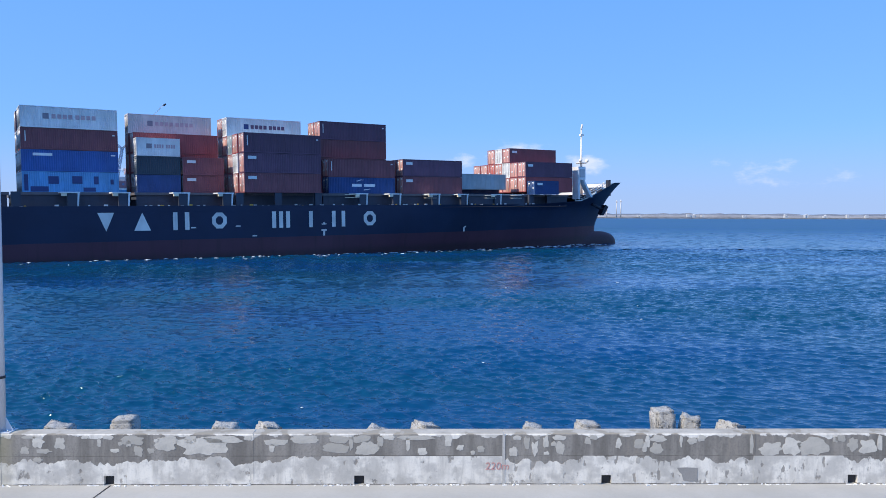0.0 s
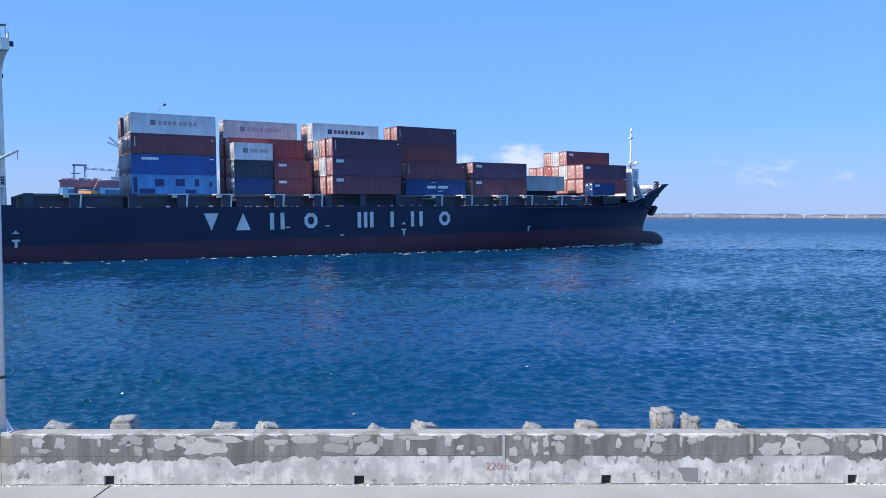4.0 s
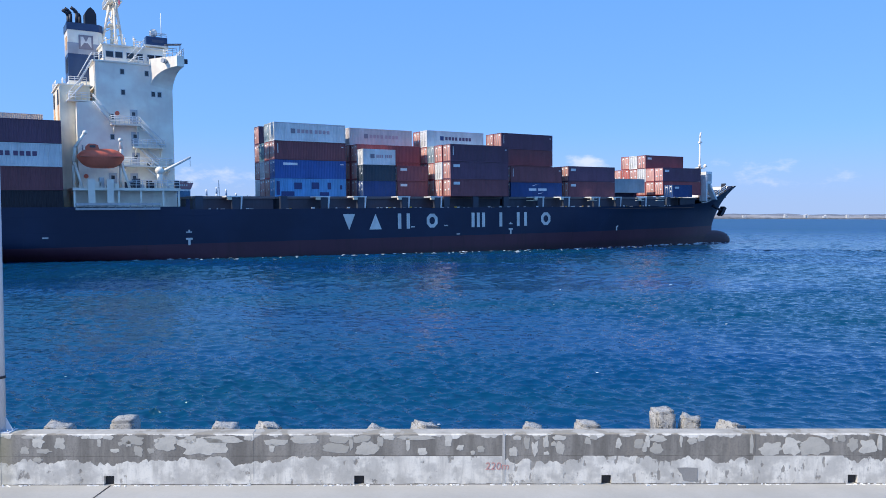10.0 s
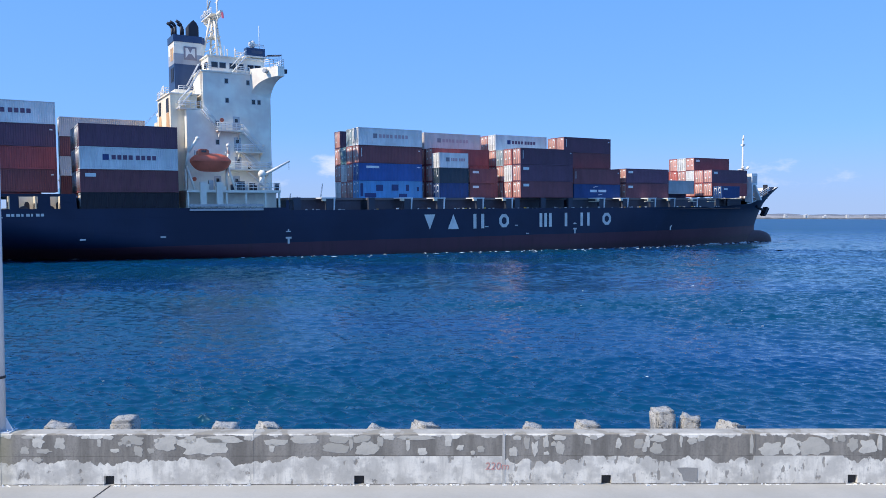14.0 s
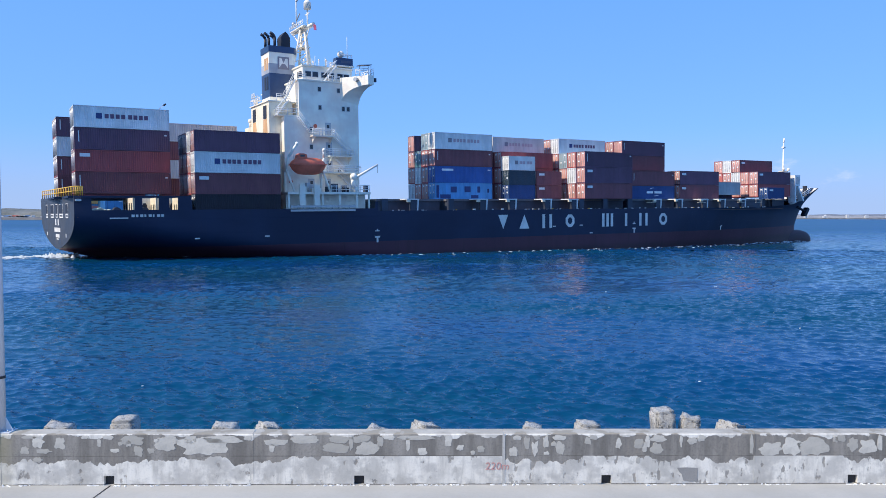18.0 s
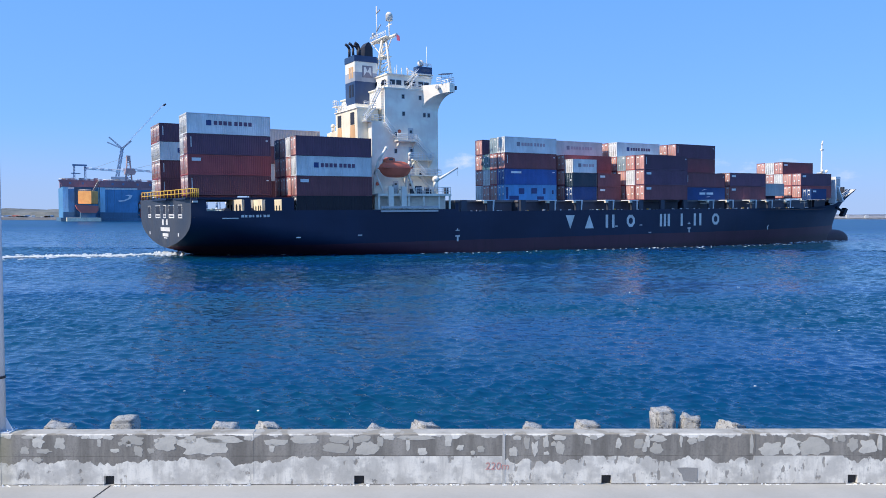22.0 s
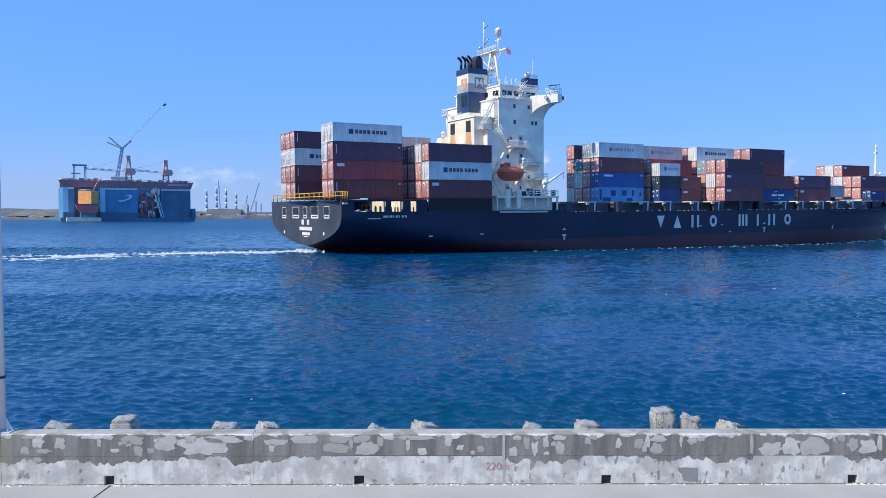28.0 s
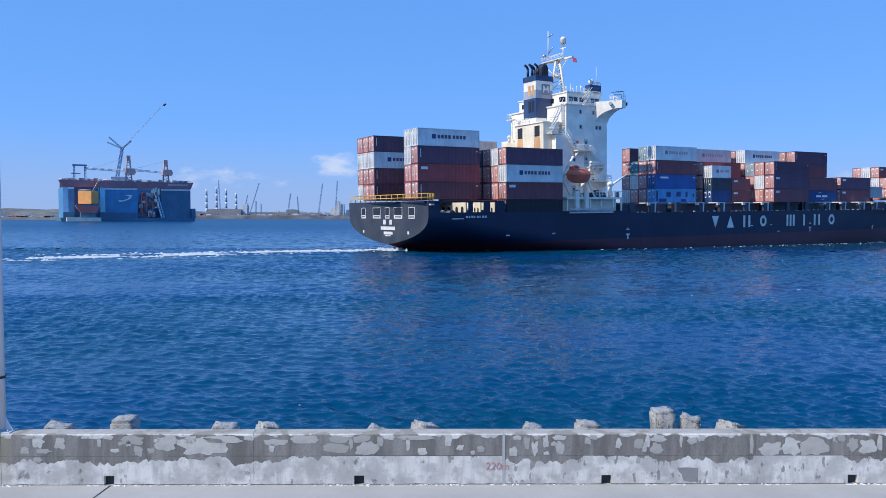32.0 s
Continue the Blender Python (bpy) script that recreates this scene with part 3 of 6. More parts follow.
# loose paint on each panel: centre along the wall, height over the quay, width, height
PAINT_LEFT = {
    -7.02: ((-6.52, 0.8, 0.29, 0.05), (-6.42, 0.7, 0.18, 0.19), (-6.63, 0.56, 0.13, 0.12), (-6.33, 0.55, 0.23, 0.07), (-6.43, 0.41, 0.14, 0.08), (-6.08, 0.68, 0.16, 0.19), (-5.46, 0.69, 0.06, 0.14), (-5.0, 0.67, 0.08, 0.1), (-5.13, 0.67, 0.06, 0.06), (-5.21, 0.56, 0.13, 0.06), (-4.84, 0.55, 0.15, 0.16), (-4.64, 0.56, 0.12, 0.08), (-4.55, 0.72, 0.09, 0.06), (-4.39, 0.67, 0.32, 0.23), (-4.95, 0.75, 0.36, 0.15), (-3.82, 0.63, 0.76, 0.29), (-4.01, 0.76, 0.19, 0.13), (-3.51, 0.76, 0.55, 0.13), (-5.68, 0.79, 0.13, 0.05), (-5.31, 0.79, 0.16, 0.06), (-3.1, 0.78, 0.12, 0.08)),
    -3.02: ((-2.66, 0.69, 0.36, 0.1), (-2.72, 0.6, 0.08, 0.13), (-2.2, 0.76, 0.46, 0.13), (-1.65, 0.76, 0.3, 0.12), (-1.3, 0.77, 0.33, 0.11), (-1.69, 0.6, 0.41, 0.15), (-1.46, 0.68, 0.07, 0.2), (-1.19, 0.59, 0.4, 0.21), (-0.99, 0.7, 0.1, 0.17), (-0.85, 0.79, 0.17, 0.07), (-0.44, 0.79, 0.56, 0.07), (-0.55, 0.67, 0.07, 0.2), (-0.32, 0.54, 0.15, 0.11), (0.1, 0.71, 0.11, 0.18), (0.29, 0.6, 0.11, 0.09), (0.49, 0.52, 0.07, 0.07), (0.62, 0.58, 0.11, 0.1)),
    0.99: ((1.14, 0.54, 0.13, 0.15), (1.36, 0.68, 0.1, 0.2), (1.49, 0.59, 0.1, 0.23), (1.67, 0.7, 0.09, 0.19), (1.8, 0.66, 0.09, 0.07), (1.9, 0.59, 0.13, 0.2), (1.2, 0.79, 0.13, 0.07), (1.52, 0.79, 0.1, 0.07), (1.89, 0.78, 0.2, 0.08), (1.68, 0.51, 0.09, 0.05), (2.34, 0.71, 0.1, 0.11), (2.43, 0.79, 0.13, 0.07), (2.84, 0.67, 0.09, 0.16), (3.17, 0.66, 0.16, 0.16), (3.26, 0.6, 0.08, 0.16), (3.31, 0.72, 0.08, 0.2), (3.46, 0.58, 0.19, 0.17), (3.49, 0.77, 0.23, 0.11), (3.85, 0.71, 0.05, 0.18), (4.03, 0.71, 0.16, 0.1), (4.18, 0.76, 0.13, 0.1), (5.0, 0.66, 0.06, 0.3), (3.16, 0.39, 0.07, 0.11)),
    5.05: ((5.3, 0.57, 0.36, 0.2), (5.65, 0.61, 0.3, 0.26), (5.99, 0.61, 0.49, 0.29), (6.36, 0.73, 0.07, 0.09), (6.44, 0.77, 0.16, 0.1), (6.65, 0.65, 0.16, 0.2), (6.9, 0.61, 0.26, 0.23), (7.09, 0.69, 0.09, 0.26)),
}


def flake(w, h, seed):
    """A chip of paint with a ragged, rounded outline, a few millimetres thick."""
    n = 40
    rim = []
    for i in range(n):
        a = 2 * math.pi * i / n
        c, s = math.cos(a), math.sin(a)
        r = 1.0 / (abs(c) ** 3 + abs(s) ** 3) ** (1 / 3)
        r *= 0.97 + 0.36 * noise.noise((c * 1.3 + seed, s * 1.3, 2.0)) + 0.24 * noise.noise((c * 2.2, s * 2.2 + seed, 7.0)) + 0.09 * noise.noise((c * 7, s * 7 + seed, 1.0))
        rim.append((w / 2 * r * c, h / 2 * r * s))
    return Mesh().prism(rim, "y", -0.0034, 0.004)


def build_wall():
    wall = tagged(new("wall_sea"), "low concrete sea wall with flaking white paint", "wall", kind="structure")
    wall.matrix_basis = TURN
    rng = random.Random(4)
    for x0, x1 in zip(PANEL_EDGES, PANEL_EDGES[1:]):
        a, b = x0 + 0.008, x1 - 0.008
        holes = [d for d in DRAINS if a < d < b]
        bm = bmesh.new()
        # front outline with a scupper hole cut out at the foot
        xs, n = [], 26
        for i in range(n + 1):
            xs.append(a + (b - a) * i / n)
        for d in holes:
            xs += [d - 0.08, d + 0.08]
        xs = sorted(xs)
        thick, h = 0.29, 0.83
        rows = []
        for x in xs:
            wob = 0.0022 * noise.noise((x * 1.3, 0, 3.0))
            chip = 0.012 * max(0, noise.noise((x * 3.1, 1.0, 0)))
            inside = any(d - 0.0801 < x < d + 0.0801 for d in holes)
            prof = [(0, 0), (0, 0.15), (0, 0.45), (0.0, h - 0.02 - chip), (0.016, h - chip * 0.3), (thick - 0.02, h), (thick, h - 0.02), (thick, 0)]
            rows.append([bm.verts.new((x, y + (wob if 0 < k < 5 else 0), QUAY + z)) for k, (y, z) in enumerate(prof)])
        for (xa, ra), (xb, rb) in zip(zip(xs, rows), zip(xs[1:], rows[1:])):
            mid = (xa + xb) / 2
            hole = any(abs(mid - d) < 0.08 for d in holes)
            for k in range(7):
                if hole and k == 0:
                    continue
                bm.faces.new((ra[k], rb[k], rb[k + 1], ra[k + 1]))
        for r, rev in ((rows[0], False), (rows[-1], True)):
            bm.faces.new(list(reversed(r)) if rev else r)
        for d in holes:   # the scupper's cheeks, lintel and dark back
            ra = next(r for x, r in zip(xs, rows) if abs(x - d + 0.08) < 1e-6)
            rb = next(r for x, r in zip(xs, rows) if abs(x - d - 0.08) < 1e-6)
            deep = 0.2
            p = [bm.verts.new((x, deep, QUAY + z)) for x in (d - 0.08, d + 0.08) for z in (0, 0.15)]
            bm.faces.new((ra[0], ra[1], p[1], p[0]))
            bm.faces.new((rb[1], rb[0], p[2], p[3]))
            bm.faces.new((ra[1], rb[1], p[3], p[1]))
            bm.faces.new((p[0], p[1], p[3], p[2]))
        bmesh.ops.recalc_face_normals(bm, faces=bm.faces)
        me = bpy.data.meshes.new("panel")
        bm.to_mesh(me)
        bm.free()
        me.materials.append(M_WALL)
        pan = part("panel", me, M_WALL, wall)
        for i, (px, pz, pw, ph) in enumerate(PAINT_LEFT.get(x0, ())):
            part("paint_patch", flake(pw, ph, px * 3.7), M_FLAKE, pan, "patch of old white paint", pose(px, 0.0, QUAY + min(pz, 0.80 - ph / 2)))
        for d in holes:
            part("scupper", Mesh().box(d - 0.078, d + 0.078, 0.06, 0.075, QUAY + 0.002, QUAY + 0.149), M_DRAIN, pan, "black drain opening at the wall's foot")
        if x0 == -3.02:
            t = bpy.data.curves.new("distance_mark", "FONT")
            t.body, t.size, t.extrude, t.shear = "220m", 0.17, 0.001, 0.1
            t.materials.append(M_REDMARK)
            ob = new("distance_mark", t)
            ob.parent = pan
            ob.matrix_basis = pose(0.69, -0.0062, QUAY + 0.245, 90, 0, 0)
            tagged(ob, "faded red sprayed distance mark")
    # a squared patch where the paint has come away
    bare = [(3.90, 0.06), (4.02, 0.04), (4.13, 0.045), (4.125, 0.16), (4.13, 0.265), (3.95, 0.275), (3.79, 0.27), (3.83, 0.20), (3.87, 0.16)]
    part("bare_patch", Mesh().prism([(x, QUAY + z) for x, z in bare], "y", -0.0040, 0.004), M_MOUND_PALE, wall, "grey squared patch without paint")
    # mortar seams between the panels, patched pale
    for x in PANEL_EDGES[1:-1]:
        w = 0.022 if x == 0.99 else 0.007
        part("seam", Mesh().box(x - w, x + w, -0.0046 if w > 0.01 else -0.003, 0.28, QUAY, QUAY + 0.822), M_CAP if w > 0.01 else M_WALL, wall, "pale mortar seam between wall panels")
    # flakes of fallen paint along the foot
    fl = Mesh()
    for i in range(300):
        x, s = rng.uniform(-9, 9), rng.uniform(0.008, 0.03)
        if noise.noise((x * 0.9, 2.0, 0.0)) < -0.12:
            continue
        y = -0.004 - s * 0.6 - abs(rng.gauss(0, 0.018))
        fl.box(-s, s, -s * 0.4, s * 0.4, 0, 0.003 + 0.012 * rng.random(), pose(x, y, QUAY, 0, 0, rng.gauss(0, 25)))
    tagged(new("paint_flakes", fl.data("paint_flakes", M_RAIL)), "scattered flakes of white paint at the wall's foot", "debris", kind="stuff").matrix_basis = TURN


# x centre, width, top height, lean, turn
BLOCKS = ((-6.83, 0.56, 2.50, 8, 12), (-5.60, 0.50, 2.63, 0, 4), (-3.88, 0.56, 2.50, 6, 8), (-3.15, 0.46, 2.51, 14, 30),
          (-1.30, 0.44, 2.48, 22, -8), (-0.33, 0.50, 2.52, 12, 24), (1.57, 0.42, 2.50, 10, -14), (2.61, 0.48, 2.54, 4, 6),
          (4.0, 0.44, 2.78, -4, 3), (4.42, 0.42, 2.66, 9, -16), (5.16, 0.46, 2.53, 18, 35))


def build_blocks():
    for i, (x, w, top, lean, turn) in enumerate(BLOCKS):
        rng = random.Random(20 + i)
        bm = bmesh.new()
        bmesh.ops.create_cube(bm, size=1.0)
        bmesh.ops.bevel(bm, geom=list(bm.edges), offset=0.07, segments=2, affect="EDGES")
        bmesh.ops.subdivide_edges(bm, edges=list(bm.edges), cuts=3, use_grid_fill=True)
        off = Vector((rng.uniform(0, 50), i * 3.1, 0))
        rough = 0.06 if lean > 7 else 0.03
        for v in bm.verts:
            out = v.co.normalized()
            v.co += out * (rough * noise.noise(v.co * 2.2 + off) + 0.016 * noise.noise(v.co * 5 + off) + 0.012 * noise.noise(v.co * 13 + off))
            v.co.x *= w * 0.82
            v.co.y *= w * 0.9
            v.co.z *= 0.95
        me = bpy.data.meshes.new("armour_block")
        bm.to_mesh(me)
        bm.free()
        me.materials.append(M_STONE)
        me.polygons.foreach_set("use_smooth", [True] * len(me.polygons))
        thing("armour_block", "weathered concrete armour block leaning behind the sea wall" if lean > 7 else "upright grey concrete armour block behind the sea wall",
              "block", TURN @ pose(x, 1.39, top - 0.54, 0, lean, turn), "armour blocks behind the wall", me)


def build_pole():
    pole = thing("lamp_post", "pale grey painted steel post bolted onto the sea wall", "post", TURN @ pose(-7.085, 0.15, QUAY + 0.83))
    part("base_plate", Mesh().box(-0.2, 0.2, -0.13, 0.13, 0, 0.014), M_POLE, pole)
    part("shaft", Mesh().tube((0, 0, 0.014), (0, 0, 7.0), 0.075, 20, 0.062), M_POLE, pole)
    for a in range(4):
        g = Mesh().prism([(0.07, 0.014), (0.19, 0.014), (0.19, 0.03), (0.085, 0.22), (0.07, 0.22)], "y", -0.005, 0.005)
        part("gusset", g, M_POLE, pole, m=pose(0, 0, 0, 0, 0, 90 * a))
    for sx in (-1, 1):
        for sy in (-1, 1):
            part("bolt", Mesh().tube((sx * 0.16, sy * 0.09, 0.014), (sx * 0.16, sy * 0.09, 0.045), 0.012, 6), M_STEEL, pole)
    part("clamp", Mesh().tube((0, 0, 0.86), (0, 0, 0.90), 0.082, 20), M_RUBBER, pole, "dark band round the post")


# ---- far side of the basin ----
def fence(mesh, a, b, n, h=1.05, r=0.045):
    a, b = Vector(a), Vector(b)
    for i in range(n + 1):
        q = a.lerp(b, i / n)
        mesh.tube(q, q + Vector((0, 0, h)), r, 5)
    for k in (0.4, 0.75, 1.0):
        mesh.tube(a + Vector((0, 0, h * k)), b + Vector((0, 0, h * k)), r, 5)
    return mesh


def lattice(mesh, a, b, w, n, r):
    a, b = Vector(a), Vector(b)
    d = (b - a).normalized()
    s = d.cross(Vector((0, 1, 0))).normalized() * w
    u = Vector((0, w, 0))
    cs = (s + u, s - u, -s - u, -s + u)
    for c in cs:
        mesh.tube(a + c, b + c * 0.6, r, 4)
    for i in range(n):
        p, q = a.lerp(b, i / n), a.lerp(b, (i + 1) / n)
        for c0, c1 in zip(cs, cs[1:] + cs[:1]):
            mesh.tube(p + c0, q + c1, r * 0.6, 4)
    return mesh


def build_dock():
    d = thing("floating_dock", "blue floating dock with red top walls and working machinery", "floating dock", pose(-288, 684, 0, 0, 0, 30))
    part("pontoon", Mesh().box(-53.0, 60.0, -2, 72, -2, 3.2).box(57.2, 60.8, -2.2, 30, 3.2, 12.0), M_DOCKDARK, d, "low blue pontoon deck")
    part("pontoon_edge", Mesh().box(-49, -22, -13, -2, -1, 3.4), M_CREAMWALL, d, "pale concrete fender beam")
    for x0, x1 in ((-51, -42), (-21.5, 10), (30, 56.7)):
        y0 = 0.0 if x0 > -40 else 2.0
        w = part("tower", Mesh().prism([(x0, 3.2), (x1, 3.2), (x1, 30.5), (x0, 30.5)], "y", y0, 70), M_DOCKBLUE if x0 < 20 else M_DOCKDARK, d, "tall blue dock wing wall")
        part("tower_stripe", Mesh().box(x0 + 0.2, x1 - 0.2, y0 - 0.14, y0 - 0.02, 28.5, 30.2), M_PLATE, w, "white painted line")
        # light blue strip on the front stands for the sunlit left side
        if x0 < 20:
            part("sunlit_edge_strip", Mesh().box(x0, x0 + 4.2, y0 - 0.2, y0 - 0.02, 8.2, 30.3), M_DOCKSKY, w, "light blue strip for the sunlit side")
        part("boot_band", Mesh().box(x0 + 0.05, x1 - 0.05, y0 - 0.26, y0 - 0.02, 3.25, 8.0), M_DOCKDARK, w, "dark weathered lower band")
        for k in range(1, int((x1 - x0) / 6)):
            part("plate_seam", Mesh().box(x0 + 6 * k - 0.12, x0 + 6 * k + 0.12, y0 - 0.1, y0 - 0.02, 8.2, 28.4), M_DOCKDARK, w)
    part("tower", Mesh().box(10, 30, 55, 70, 3.2, 30.5), M_DOCKBLUE, d)
    part("rear_wall", Mesh().box(-42, -21.5, 12, 70, 3.2, 30.5), M_DOCKBLUE, d)
    part("stripe_logo", Mesh().prism([(-6, 17.6), (-1, 18.2), (4, 20.6), (5.6, 23.6), (2.5, 24.2), (-0.5, 23.6), (2.8, 22.8), (2, 20.9), (-2, 19.2), (-6.4, 18.8)], "y", -0.25, -0.05), M_PLATE, d, "white curved emblem")
    part("top_wall", Mesh().prism([(-21.5, 30.5), (57.0, 30.5), (59.3, 36.3), (-24, 36.3)], "y", -1.2, 6.0), M_DOCKRED, d, "dull red top deck of the dock")
    part("top_wall", Mesh().prism([(-51.3, 30.5), (-21.6, 30.5), (-24.1, 36.3), (-54.3, 36.3)], "y", 1.0, 8), M_DOCKRED, d)
    part("top_wall", Mesh().box(-50, 59, 64, 71, 30.5, 36.3), M_DOCKRED, d)
    for k in range(9):
        x = 36.4 + 2.0 * k
        part("name_bar", Mesh().box(x, x + 1.3, -1.32, -1.22, 33.0, 34.6), M_BUILD, d, "pale painted bar")
    for x in (-46, -36, -12, -3, 9, 20, 28):
        part("deck_window", Mesh().box(x, x + 1.7, -1.32 if x > -22 else 0.88, -1.22 if x > -22 else 0.98, 32.6, 34.4), M_CRANEBLUE, d)
    for i in range(60):
        rng = random.Random(90 + i)
        x = -52 + 106 * rng.random()
        y = 1 if x > -24 else 3
        part("deck_gear", Mesh().box(x, x + rng.uniform(0.6, 5), y, y + 2, 36.3, 36.3 + rng.uniform(0.5, 2.2)), (M_CRANEBLUE, M_DOCKRED, M_STEEL, M_PLATE)[i % 4], d)
    rail = Mesh()
    fence(rail, (-24, -0.9, 36.3), (58.9, -0.9, 36.3), 40, 1.2, 0.07)
    fence(rail, (-54, 1.3, 36.3), (-25, 1.3, 36.3), 14, 1.2, 0.07)
    part("rail", rail, M_STEEL, d)
    # lattice portal over the narrow wing
    portal = Mesh()
    for x in (-41, -32):
        lattice(portal, (x, 14, 36.3), (x, 14, 50), 0.7, 5, 0.22)
    portal.box(-42.5, -30.5, 13, 15, 49.6, 51.0).box(-43.5, -36, 12.5, 15.5, 42.5, 43.2)
    part("portal_crane", portal, M_CRANEBLUE, d, "grey lattice portal on the dock wing")
    for x, top in ((5.0, 61.0), (38.0, 58.0)):
        k = part("gantry_crane", Mesh().tube((x - 2.4, 20, 36.3), (x - 1.0, 20, top), 0.75, 6).tube((x + 3, 20, 36.3), (x + 1.0, 20, top), 0.75, 6), M_GANTRY, d, "dull red travelling dock crane")
        for z in (39, 41.5, 51, 53.5):
            part("crane_brace", Mesh().tube((x - 2.2, 20, z), (x + 2.2, 20, z + 2.2), 0.3, 5), M_GANTRY, k)
        part("machine_house", Mesh().prism([(x - 3.4, 43.5), (x + 5.2, 43.5), (x + 6.2, 46), (x + 4.6, 49), (x - 2.6, 49)], "y", 16, 24), M_GANTRY, k)
        part("mast_head", Mesh().box(x - 1.7, x + 1.7, 18.3, 21.7, top - 5, top), M_GANTRY, k)
        j = Mesh()
        lattice(j, (x - 3, 20, 46.5), (x - 38, 20, 48.0), 0.9, 12, 0.2)
        jib = part("jib", j, M_PLATE, k, "white lattice jib with solid panels")
        for i in range(5):
            a = x - 7.5 - 6.6 * i
            part("jib_panel", Mesh().box(a - 3.6, a, 19.2, 20.8, 45.9 + 0.27 * i, 47.9 + 0.27 * i), M_PLATE, jib, "white panel")
        part("stay", Mesh().tube((x - 0.5, 20, top - 1), (x - 30, 20, 48.2), 0.12, 4), M_STEEL, k)
    st = Mesh()
    lattice(st, (-31, 1, 19), (-22, -1, 36.3), 0.9, 9, 0.22)
    part("gangway", st, M_STEEL, d, "grey lattice gangway up to the top deck")
    house = pose(-31.8, -7.0, 0, 0, 0, -40)
    rnd = [(-6.4, 16.0), (-6.0, 15.4), (6.0, 15.4), (6.4, 16.0), (6.4, 26.0), (5.9, 26.7), (-5.9, 26.7), (-6.4, 26.0)]
    mach = part("deck_machine", Mesh().prism(rnd, "y", -4.6, 4.6), M_DOCKORANGE, d, "orange machinery house on the dock floor", house)
    part("roof_rail", fence(Mesh(), (-6, -4.4, 26.7), (6, -4.4, 26.7), 6, 1.2, 0.1), M_STEEL, mach)
    part("service_boat", Mesh().prism([(-9.5, 14.4), (8.6, 13.6), (8.6, 10.0), (7, 7.6), (-5, 7.6), (-8.2, 11.0)], "y", -6.4, 2.4), M_BOATRED, d, "bright red workboat shape on the pontoon", pose(-32.6, -5.5, 0))
    part("cradle", Mesh().box(-5.5, 6.5, -5.0, 2.0, 3.2, 7.8), M_DOCKDARK, d, "", pose(-32.6, -5.5, 0))
    red, pale, dark = Mesh(), Mesh(), Mesh()
    rng = random.Random(5)
    for i in range(60):
        x, z = rng.uniform(11, 25), 4 + 20 * rng.random() ** 1.2
        (red, pale, dark)[i % 3].box(x, x + rng.uniform(1.0, 4.0), 2 + rng.uniform(0, 5), 10, z, z + rng.uniform(0.8, 4.0))
    for x in (12.5, 17.0, 22.5):
        red.tube((x, 1.5, 3.2), (x + 1.0, 1.5, rng.uniform(18, 27)), 0.5, 6)
    part("pale_machinery", pale, M_BUILD, d, "pale machinery between the wing walls")
    part("machinery", red, M_BOATRED, d, "red machinery between the wing walls")
    part("dark_machinery", dark, M_DOCKDARK, d, "dark machinery between the wing walls")
    t = Mesh()
    lattice(t, (24.5, -1, 31.0), (31.5, -1.5, 3.2), 1.5, 12, 0.2)
    part("stair_tower", t, M_DOCKSKY, d, "light blue sloping lattice stair")


